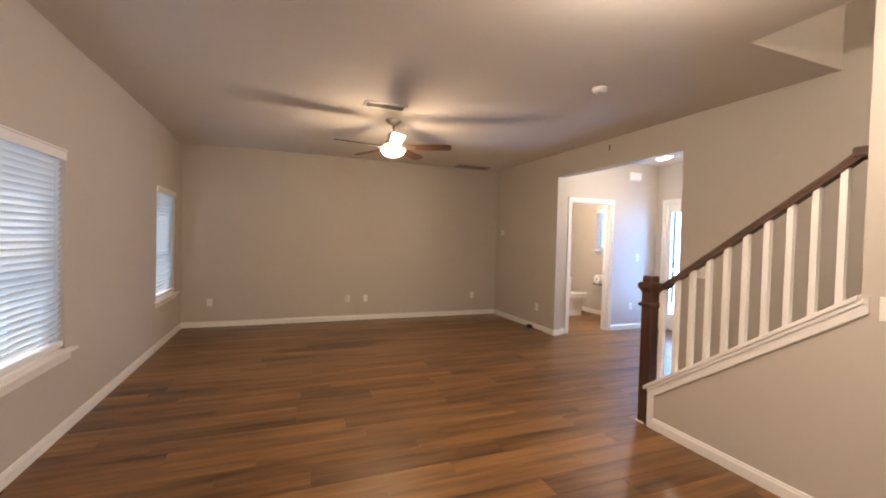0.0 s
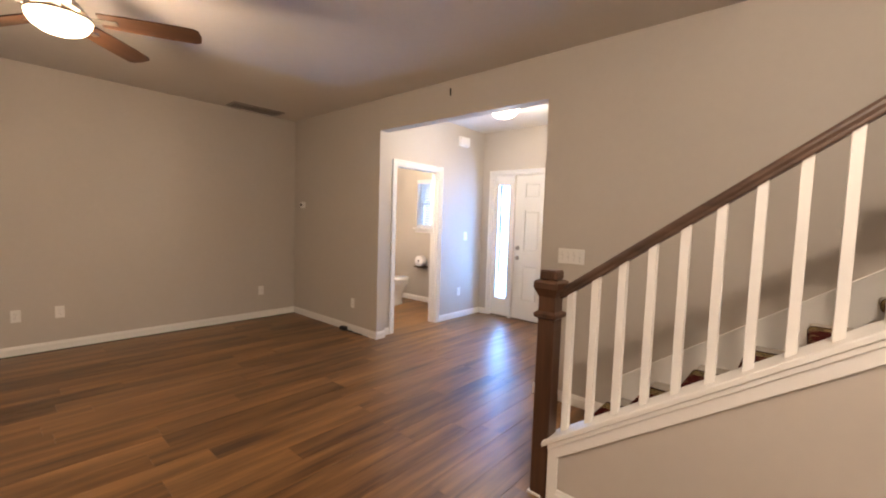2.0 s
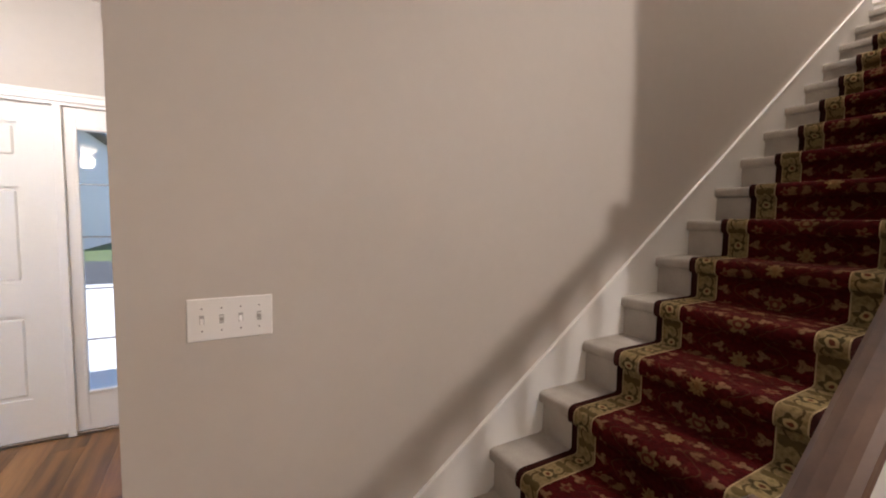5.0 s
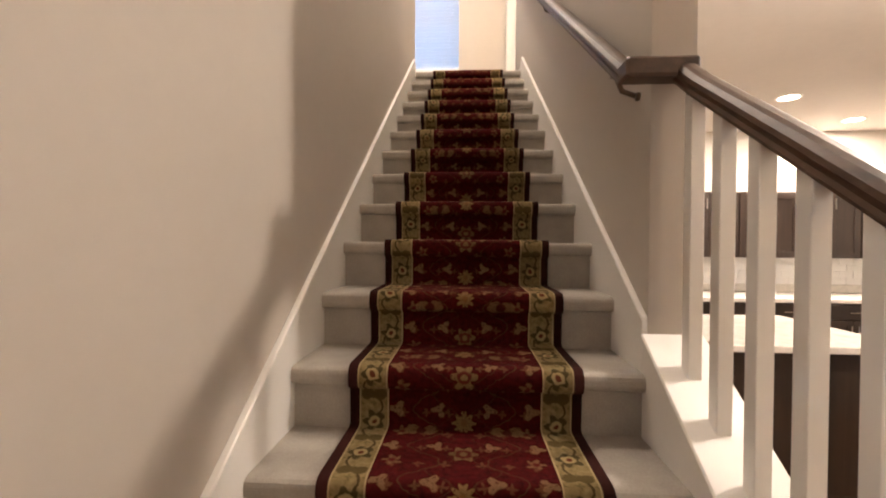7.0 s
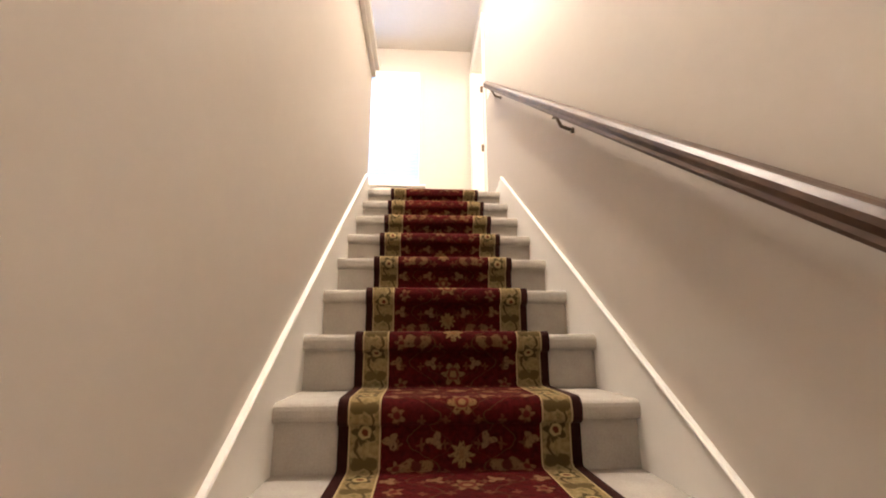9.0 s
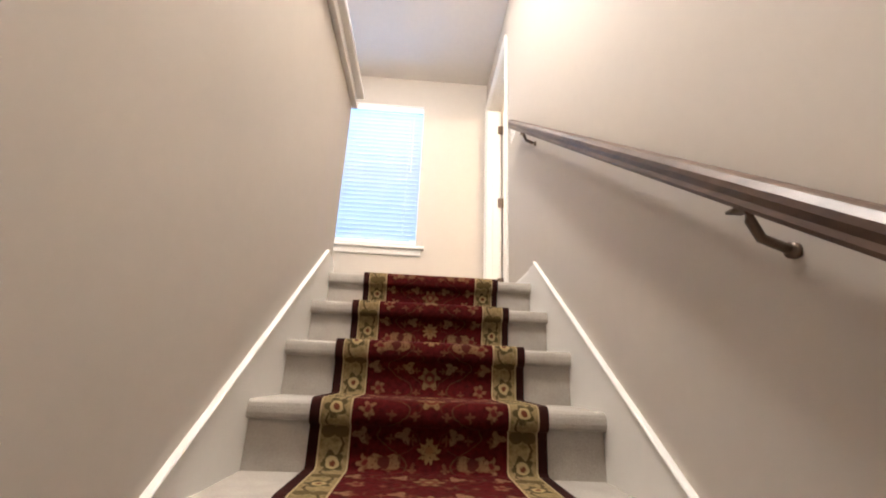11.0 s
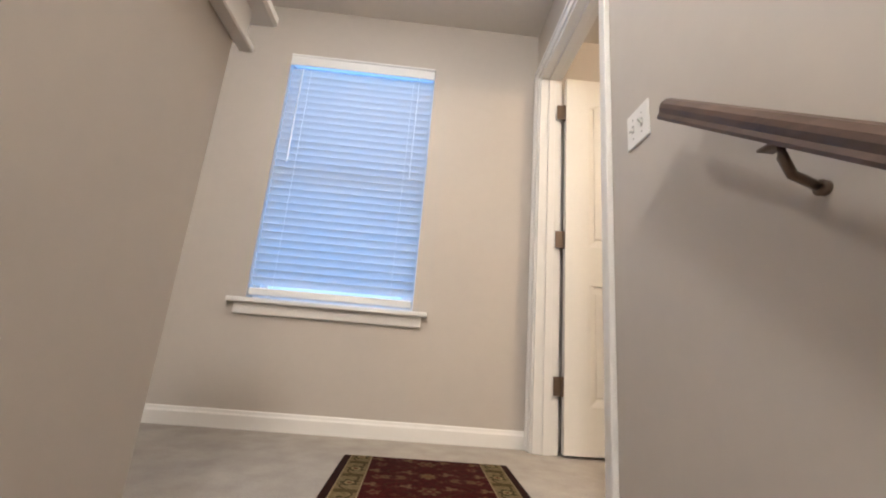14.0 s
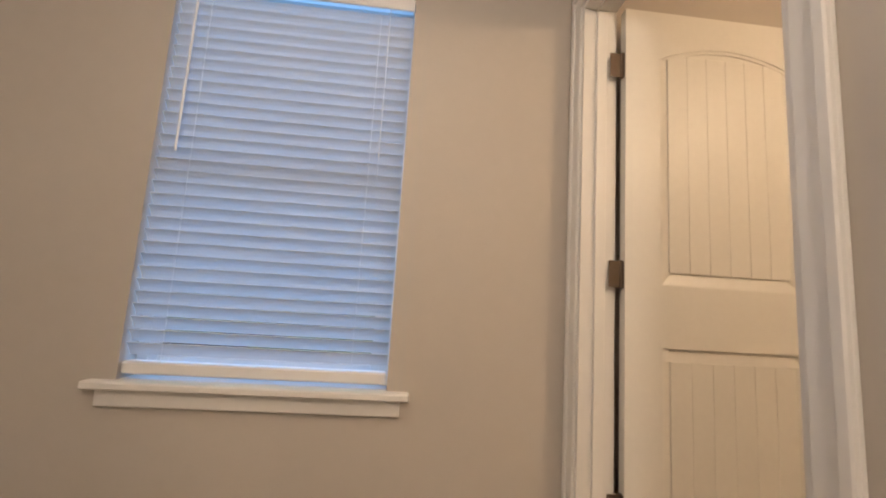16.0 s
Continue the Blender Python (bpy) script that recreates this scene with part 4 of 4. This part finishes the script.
# ---- electrical plates and small fixtures: local axes, x across, -y out of the wall ----
def plate(name, m, gangs, label, category, outlet=False, group=""):
    w = 0.07 + 0.046 * (gangs - 1)
    p = thing(name, label, category, m, group)
    part("cover_plate", boxes([(-w / 2, w / 2, -0.006, 0.0, -0.0575, 0.0575)], 0.003), M_PLATE, p)
    for i in range(gangs):
        x = (i - (gangs - 1) / 2) * 0.046
        if outlet:
            for z in (-0.02, 0.02):
                r = part("receptacle", boxes([(x - 0.0165, x + 0.0165, -0.0085, -0.005, z - 0.014, z + 0.014)], 0.003), M_PLATE, p)
                part("slot", boxes([(x - 0.008, x - 0.006, -0.0092, -0.008, z - 0.003, z + 0.006), (x + 0.006, x + 0.008, -0.0092, -0.008, z - 0.003, z + 0.006)]), M_SLOT, r)
        else:
            part("toggle_slot", boxes([(x - 0.0055, x + 0.0055, -0.0068, -0.005, -0.0125, 0.0125)]), M_GAP, p)
            up = 1 if i % 2 else -1
            part("toggle", prism([(-0.019, 0.006 * up), (-0.019, 0.011 * up), (-0.006, 0.006), (-0.006, -0.006)], "x", x - 0.004, x + 0.004), M_PLATE, p)
        for z in ((0.0,) if outlet else (-0.03, 0.03)):
            part("screw", tube([(x, -0.0068, z), (x, -0.005, z)], 0.0026, None, 8), M_GRILLE, p)
    return p


def on(wall_name, a, z):
    """Pose of a plate on a wall: its outward side is local -y."""
    return {"east": pose(XE, a, z, 0, 0, -90), "north": pose(a, YN, z, 0, 0, 0), "stair": pose(XB, a, z, 0, 0, -90), "foyer": pose(a, YB, z, 0, 0, 0),
            "rail": pose(XR, a, z, 0, 0, 90)}[wall_name]


plate("light_switch", on("east", 2.731, 1.1335), 4, "white four-gang toggle switch plate on the greige wall", "light switch")
plate("light_switch", on("stair", 0.972, 1.117), 2, "white two-gang toggle switch plate on the stair wall", "light switch")
plate("light_switch", on("foyer", 5.40, 1.165), 1, "white single toggle switch plate beside the bathroom door", "light switch")
plate("light_switch", on("rail", -1.956, 4.141), 2, "white two-gang toggle switch plate beside the bedroom door", "light switch")
for x in (0.982, 1.281, -1.022, 3.26):
    plate("wall_outlet", on("north", x, 0.365), 1, "white duplex outlet low on the greige wall", "wall outlet", True, "far wall outlets")
plate("wall_outlet", on("east", 5.449, 0.348), 1, "white duplex outlet low beside the foyer opening", "wall outlet", True)
plate("wall_outlet", on("foyer", 5.288, 0.372), 1, "white duplex outlet low on the foyer wall", "wall outlet", True)

th = thing("thermostat", "small white thermostat with dark display on the wall", "thermostat", on("east", 6.60, 1.53))
part("case", boxes([(-0.055, 0.055, -0.024, 0.0, -0.042, 0.042)], 0.006), M_PLATE, th)
part("display", boxes([(-0.045, -0.005, -0.0255, -0.0235, -0.02, 0.022)], 0.001), M_SLOT, th)

ch = thing("door_chime", "white plastic door chime box high on the foyer wall", "door chime", pose(5.29, YB, 2.48))
part("case", boxes([(-0.1, 0.1, -0.05, 0.0, -0.06, 0.06)], 0.012, ), M_PLATE, ch)
part("base_plate", boxes([(-0.106, 0.106, -0.01, 0.0, -0.066, 0.066)], 0.003), M_PLATE, ch)

hk = solid("wall_clip", boxes([(XE - 0.012, XE, 3.983, 3.995, 2.545, 2.61)], 0.002), M_BLACK, "small black clip above the foyer opening", "wall clip")
pk = thing("door_stop_box", "small black plastic box on the floor by the baseboard", "plastic box", pose(XE - 0.05, 5.56, 0))
part("case", boxes([(-0.03, 0.03, -0.05, 0.05, 0.004, 0.05)], 0.008), M_BLACK, pk)
part("cable", tube([(0.0, -0.05, 0.012), (0.015, -0.12, 0.010), (0.005, -0.22, 0.010), (0.02, -0.33, 0.010)], 0.006, None, 8), M_BLACK, pk)

# ---- ceiling fixtures ----
fan = thing("ceiling_fan", "five-blade ceiling fan with dark wooden blades and lit glass bowl", "ceiling fan", pose(1.10, 4.42, H))
part("canopy", lathe([(0.001, 0.0), (0.088, -0.001), (0.088, -0.012), (0.078, -0.024), (0.046, -0.046), (0.022, -0.058), (0.001, -0.06)], None, 32), M_NICKEL, fan, "brushed nickel canopy", True)
part("downrod", tube([(0, 0, -0.05), (0, 0, -0.14)], 0.013, None, 12), M_NICKEL, fan, "", True)
part("motor_housing", lathe([(0.001, -0.125), (0.030, -0.127), (0.052, -0.140), (0.062, -0.160), (0.066, -0.225), (0.085, -0.236), (0.098, -0.250), (0.098, -0.268), (0.080, -0.276), (0.001, -0.278)], None, 32), M_NICKEL, fan, "brushed nickel motor housing", True)
for k in range(5):
    a = -27 + 72 * k
    bm = bmesh.new()
    out = [(0.17, -0.055), (0.30, -0.064), (0.50, -0.068), (0.615, -0.066), (0.64, -0.05), (0.648, 0.0), (0.64, 0.05), (0.615, 0.066), (0.50, 0.068), (0.30, 0.064), (0.17, 0.055)]
    prism(out, "z", -0.004, 0.004, bm=bm)
    bl = part("blade", bm, M_BLADE, fan, "dark wooden fan blade")
    bl.matrix_local = pose(0, 0, -0.300, 0, 0, a) @ pose(0, 0, 0, -12, 0, 0)
    ir = part("blade_iron", joined(boxes([(0.10, 0.25, -0.018, 0.018, -0.010, -0.004)], 0.002), tube([(0.08, 0, 0.030), (0.105, 0, 0.022), (0.13, 0, -0.006)], 0.010, None, 8)), M_NICKEL, bl)
kit = part("light_kit", lathe([(0.001, -0.277), (0.060, -0.278), (0.066, -0.292), (0.020, -0.298), (0.018, -0.304), (0.001, -0.305)], None, 24), M_NICKEL, fan, "", True)
part("glass_bowl", lathe([(0.130, -0.312), (0.136, -0.318), (0.133, -0.335), (0.115, -0.366), (0.076, -0.392), (0.032, -0.405), (0.002, -0.408)], None, 32, cap=False), M_BOWL, kit, "lit frosted amber glass bowl", True)
for k in range(3):
    a = radians(40 + 120 * k)
    part("support_arm", tube([(0.05 * math.cos(a), 0.05 * math.sin(a), -0.288), (0.134 * math.cos(a), 0.134 * math.sin(a), -0.312)], 0.006, None, 8), M_NICKEL, kit, "", True)
part("rim_band", lathe([(0.131, -0.306), (0.140, -0.307), (0.140, -0.319), (0.131, -0.320)], None, 32, cap=False), M_NICKEL, kit, "", True)


def flush_lamp(name, m, radius, label, depth=0.11):
    f = thing(name, label, "ceiling light", m)
    part("base_pan", lathe([(0.001, 0.0), (radius + 0.012, -0.001), (radius + 0.014, -0.02), (radius * 0.9, -0.028), (0.001, -0.03)], None, 32), M_NICKEL, f, "", True)
    part("glass_dome", lathe([(radius, -0.022), (radius * 1.0, -0.035), (radius * 0.88, -0.035 - depth * 0.45), (radius * 0.6, -0.035 - depth * 0.8), (radius * 0.25, -0.035 - depth * 0.97), (0.003, -0.035 - depth)], None, 32, cap=False), M_DOME, f, "lit white glass dome", True)
    part("finial", lathe([(0.001, -0.03 - depth), (0.011, -0.036 - depth), (0.008, -0.046 - depth), (0.001, -0.05 - depth)], None, 12), M_NICKEL, f, "", True)
    return f


flush_lamp("foyer_light", pose(4.55, 3.92, H), 0.185, "round flush foyer ceiling light with lit white glass dome", 0.165)
flush_lamp("living_light", pose(1.38, 1.10, H), 0.14, "round flush ceiling light with lit white glass dome", 0.08)
# added fixture, out of view, to house the stairwell fill
flush_lamp("stairwell_fill_fixture", pose(3.40, -0.15, H2), 0.15, "added unseen flush fixture with lit glass dome over the stairwell fill lamp")
flush_lamp("bedroom_light", pose(1.4, -1.5, H2), 0.15, "round flush bedroom ceiling light with lit glass dome")
# unseen fixture added above that bathroom fill
flush_lamp("unseen_bathroom_fixture", pose(4.35, 5.62, H), 0.13, "added unseen flush bathroom fixture with lit glass dome")
for kx, ky, kz in ((0.51, -1.40, H), (-0.60, -2.05, H), (3.60, -2.05, H2)):
    can = thing("recessed_light", "lit recessed light with white trim ring in the " + ("kitchen ceiling" if kz == H else "landing ceiling"), "recessed light", pose(kx, ky, kz), "kitchen downlights" if kz == H else "")
    part("trim_ring", lathe([(0.075, 0.0), (0.095, -0.001), (0.095, -0.006), (0.075, -0.008)], None, 28, cap=False), M_PLATE, can, "", True)
    part("lens", lathe([(0.001, -0.003), (0.076, -0.003), (0.076, -0.0008), (0.001, -0.0006)], None, 28), M_CAN, can)


def vent(name, x0, x1, y0, y1, label, dark, slats):
    v = thing(name, label, "ceiling vent", pose((x0 + x1) / 2, (y0 + y1) / 2, H))
    w, d, e = (x1 - x0) / 2, (y1 - y0) / 2, 0.028
    m = M_GRILLE if dark else M_PLATE
    part("frame", boxes([(-w, -w + e, -d, d, -0.012, 0), (w - e, w, -d, d, -0.012, 0), (-w + e, w - e, -d, -d + e, -0.012, 0), (-w + e, w - e, d - e, d, -0.012, 0)], 0.003), m, v)
    part("backing", boxes([(-w + e, w - e, -d + e, d - e, -0.0022, -0.0006)]), M_SLOT, v)
    me = mesh_of("slat", boxes([(-w + e, w - e, -0.007, 0.007, -0.0007, 0.0007)]), m)
    for i in range(slats):
        s = part("slat", me, None, v)
        s.matrix_local = pose(0, -d + e + (2 * d - 2 * e) * (i + 0.5) / slats, -0.0075, 35, 0, 0)
    return v


vent("supply_vent", 0.69, 1.11, 3.88, 4.06, "white metal supply register in the living room ceiling", False, 9)
vent("return_vent", 2.79, 3.41, 6.49, 6.74, "greyish slatted return air grille in the living room ceiling", True, 14)
sm = thing("smoke_detector", "round white plastic smoke detector on the ceiling", "smoke detector", pose(2.438, 2.736, H))
part("case", lathe([(0.001, 0.0), (0.062, -0.001), (0.062, -0.014), (0.054, -0.03), (0.03, -0.036), (0.001, -0.037)], None, 28), M_PLATE, sm, "", True)
part("test_button", lathe([(0.001, -0.036), (0.012, -0.0365), (0.011, -0.0395), (0.001, -0.040)], None, 14), M_GRILLE, sm, "", True)

# ---- bathroom ----
tl = thing("toilet", "white ceramic toilet with closed seat on the wood-look floor", "toilet", pose(5.46, 6.33, 0))
part("pedestal", loft([(-0.30, 0, 0.0, 0.21, 0.11), (-0.30, 0, 0.02, 0.21, 0.11), (-0.30, 0, 0.06, 0.195, 0.095), (-0.29, 0, 0.17, 0.20, 0.10), (-0.27, 0, 0.26, 0.235, 0.14), (-0.25, 0, 0.34, 0.25, 0.175), (-0.25, 0, 0.385, 0.255, 0.182), (-0.25, 0, 0.392, 0.245, 0.172)], None, 32), M_CERAMIC, tl, "", True)
part("seat", loft([(-0.25, 0, 0.392, 0.245, 0.178), (-0.25, 0, 0.396, 0.26, 0.19), (-0.25, 0, 0.41, 0.26, 0.19), (-0.25, 0, 0.414, 0.25, 0.18)], None, 32), M_CERAMIC, tl, "", True)
part("lid", loft([(-0.25, 0, 0.4145, 0.25, 0.18), (-0.25, 0, 0.418, 0.258, 0.188), (-0.25, 0, 0.43, 0.257, 0.187), (-0.25, 0, 0.438, 0.235, 0.165)], None, 32), M_CERAMIC, tl, "", True)
tank = part("tank", boxes([(-0.70, -0.50, -0.21, 0.21, 0.36, 0.72)], 0.02, ), M_CERAMIC, tl)
part("tank_lid", boxes([(-0.71, -0.49, -0.22, 0.22, 0.722, 0.755)], 0.01), M_CERAMIC, tank)
part("flush_handle", tube([(-0.50, 0.14, 0.66), (-0.478, 0.14, 0.66), (-0.474, 0.08, 0.655)], 0.007, None, 8), M_NICKEL, tank, "", True)
tp = thing("toilet_roll_holder", "dark metal toilet roll holder with a large white roll", "toilet roll holder", pose(XBATH, 6.18, 0.655))
part("wall_bracket", joined(boxes([(-0.008, 0, -0.03, 0.03, -0.09, -0.03)], 0.002), tube([(-0.004, 0, -0.06), (-0.075, 0, -0.06), (-0.078, 0, 0.0)], 0.006, None, 8)), M_BRONZE, tp)
part("hood", prism([(-0.09, -0.07), (0.09, -0.07), (0.10, -0.05), (0.09, -0.045), (-0.09, -0.045), (-0.10, -0.05)], "x", -0.14, -0.004), M_BRONZE, tp)
roll = lathe([(0.02, -0.055), (0.085, -0.055), (0.088, -0.05), (0.088, 0.05), (0.085, 0.055), (0.02, 0.055)], None, 32, cap=False)
rl = part("paper_roll", roll, M_PAPER, tp, "white paper roll", True)
rl.matrix_local = pose(-0.075, 0, 0.04, 0, 90, 0)
part("core", lathe([(0.0205, -0.056), (0.014, -0.056), (0.014, 0.056), (0.0205, 0.056)], None, 20, cap=False), M_SLOT, rl)


# ---- kitchen ----
def cabinet(x0, x1, y0, y1, z0, z1, label, doors=1, drawer=True, group="", toe=True, front=1):
    """A cabinet unit whose doors face +y (front=1) or -y."""
    c = thing("kitchen_cabinet", label, "kitchen cabinet", pose(x0, y0, z0), group)
    w, d, h = x1 - x0, y1 - y0, z1 - z0
    k = 0.1 if toe else 0.0
    part("body", boxes([(0.002, w - 0.002, 0, d - 0.02, k, h)] + ([(0.002, w - 0.002, 0.0, d - 0.08, 0, k)] if toe else []), 0.001), M_CAB, c)
    top = h - 0.02
    if drawer:
        dr = part("drawer_front", boxes([(0.008, w - 0.008, d - 0.02, d, h - 0.16, top)], 0.003), M_CAB, c)
        part("pull", tube([(w / 2 - 0.05, d + 0.018, h - 0.09), (w / 2 + 0.05, d + 0.018, h - 0.09)], 0.005, None, 8), M_NICKEL, dr)
        top = h - 0.168
    dw = (w - 0.012) / doors
    for i in range(doors):
        a, b = 0.006 + dw * i + 0.002, 0.006 + dw * (i + 1) - 0.002
        lo = k + 0.008
        e = 0.055
        dd = part("door", boxes([(a, a + e, d - 0.02, d, lo, top), (b - e, b, d - 0.02, d, lo, top), (a + e, b - e, d - 0.02, d, lo, lo + e), (a + e, b - e, d - 0.02, d, top - e, top), (a + e, b - e, d - 0.02, d - 0.009, lo + e, top - e)], 0.0015), M_CAB, c)
        hx = b - 0.03 if i == 0 else a + 0.03
        part("handle", tube([(hx, d + 0.02, top - 0.16), (hx, d + 0.02, top - 0.05)], 0.005, None, 8), M_NICKEL, dd)
    return c


KX = [-1.38, -0.78, -0.18, 0.42, 1.02, 1.62]
for a, b in zip(KX, KX[1:]):
    cabinet(a, b, YS, YS + 0.6, 0, 0.875, "dark espresso base cabinet with drawer under the counter", 2, True, "kitchen base cabinets")
    cabinet(a, b, YS, YS + 0.33, 1.30, 1.98, "dark espresso wall cabinet with two doors above the counter", 2, False, "kitchen wall cabinets", False)
solid("kitchen_counter", boxes([(-1.385, 1.64, YS + 0.0005, YS + 0.635, 0.876, 0.914), (-1.385, 1.64, YS + 0.0005, YS + 0.02, 0.914, 1.0)], 0.004), M_COUNTER, "pale stone kitchen counter with short upstand over dark cabinets", "counter")
spl = tagged(new("backsplash", mesh_of("backsplash", boxes([(-1.385, 1.64, YS + 0.0005, YS + 0.006, 1.0, 1.30)]), M_TRIM)), kind="structure")
tile = mesh_of("tile", boxes([(-0.0745, 0.0745, 0, 0.004, -0.0355, 0.0355)], 0.001), M_TILE)
for r in range(4):
    for q in range(19):
        x = -1.30 + 0.151 * q + (0.0755 if r % 2 else 0)
        if x < 1.56:
            t_ob = part("tile", tile, None, spl)
            t_ob.matrix_local = pose(x, YS + 0.0062, 1.038 + 0.0725 * r)
isl = thing("kitchen_island", "dark espresso kitchen island with a pale stone top", "kitchen island", pose(0, 0, 0))
part("body", boxes([(1.02, 1.87, -0.78, 0.02, 0.1, 0.875), (1.07, 1.82, -0.73, -0.03, 0, 0.1)], 0.002), M_CAB, isl)
part("worktop", boxes([(0.95, 1.95, -0.86, 0.10, 0.876, 0.914)], 0.005), M_COUNTER, isl, "pale stone worktop")
for a in (1.04, 1.46):
    part("end_panel", boxes([(a, a + 0.39, 0.02, 0.032, 0.12, 0.86)], 0.003), M_CAB, isl)
for a in (-0.76, -0.37):
    part("side_panel", boxes([(1.87, 1.882, a, a + 0.37, 0.12, 0.86)], 0.003), M_CAB, isl)

# ---- outside ----
solid("ground", boxes([(-400, 400, -400, 400, -0.7, -0.32)]), M_LAWN, kind="structure")
solid("pavement", boxes([(XD + 0.16, XD + 2.0, 2.2, 6.4, -0.32, -0.03), (XD + 2.0, XD + 9.0, 1.0, 8.6, -0.32, -0.28)], 0.01), M_CONCRETE, kind="structure")
solid("road", boxes([(XD + 9.0, XD + 15.0, -120, 120, -0.32, -0.29)]), M_ASPHALT, kind="structure")
porch = thing("porch_railing", "white porch railing with slim square balusters", "railing", pose(XD + 1.9, 4.75, -0.03))
part("post", boxes([(-0.05, 0.05, -0.05, 0.05, 0, 2.6)], 0.004), M_TRIM, porch)
part("top_rail", boxes([(-0.03, 0.03, 0.05, 1.6, 0.86, 0.92)], 0.004), M_TRIM, porch)
part("bottom_rail", boxes([(-0.03, 0.03, 0.05, 1.6, 0.12, 0.17)], 0.004), M_TRIM, porch)
for i in range(12):
    part("baluster", boxes([(-0.015, 0.015, 0.13 + 0.12 * i, 0.16 + 0.12 * i, 0.17, 0.86)]), M_TRIM, porch)
for hx, hy in ((30, 14), (31, -4), (33, 34)):
    hs = thing("house", "pale sided two-storey house with grey shingled gable roof across the road", "house", pose(hx, hy, -0.32, 0, 0, 0), "houses across the road")
    part("wall", boxes([(-4, 4, -6, 6, 0, 5.6)]), M_SIDING, hs)
    part("roof", prism([(-6.5, 5.55), (6.5, 5.55), (6.5, 5.75), (0, 8.6), (-6.5, 5.75)], "x", -4.4, 4.4), M_ROOF, hs)
    for wy in (-4, -1.2, 1.6, 4.2):
        for wz0 in (1.0, 3.7):
            wi = part("window", boxes([(-4.05, -4.0, wy - 0.55, wy + 0.55, wz0, wz0 + 1.3)]), M_TRIM, hs)
            part("pane", boxes([(-4.07, -4.05, wy - 0.45, wy + 0.45, wz0 + 0.1, wz0 + 1.2)]), M_PANE, wi)

# ---- floor of planks ----
floor = solid("floor", boxes([(XW, XE, YS, YN, -0.06, -0.0065), (XE, XD + 0.0, OP0, YB, -0.06, -0.0065), (XE + T, XBATH, YB, 7.1, -0.06, -0.0065), (XB, XE, YS, OP0, -0.059, -0.0066)]), M_SUB, kind="structure")
PW, PL = 0.165, 1.22
shared = {}
rest = bmesh.new()
rng = random.Random(5)
made = 0


def plank_mesh(length):
    key = round(length, 2)
    if key not in shared:
        bm = boxes([(-length / 2 + 0.0005, length / 2 - 0.0005, -PW / 2 + 0.0005, PW / 2 - 0.0005, -0.006, 0.0)], 0.0005)
        shared[key] = mesh_of("plank", bm, M_PLANK)
    return shared[key]


y = YS
while y < 7.1:
    y1 = y + PW
    yc = (y + y1) / 2
    spans = []
    if yc < YN:
        spans.append((XW, XE if (yc < OP0 or yc > YB) else XD))
    if YB < yc:
        spans.append((XE + T, XBATH))
    if yc > YB and yc < YN:
        spans = [(XW, XE), (XE + T, XBATH)]
    off = rng.random() * PL
    for a, b in spans:
        x = a - off
        while x < b:
            lo, hi = max(a, x), min(b, x + PL)
            x += PL
            if hi - lo < 0.03:
                continue
            if lo >= XB and yc < 1.9 and yc < OP0:
                continue
            if yc < -0.9:
                box(lo + 0.0007, hi - 0.0007, y + 0.0007, y1 - 0.0007, -0.006, 0.0, 0.0, rest)
            else:
                p = part("plank", plank_mesh(hi - lo), None, floor)
                p.matrix_local = pose((lo + hi) / 2, yc, rng.uniform(-0.0004, 0.0))
                made += 1
    y = y1
tagged(part("plank", rest, M_PLANK, floor), kind="stuff")
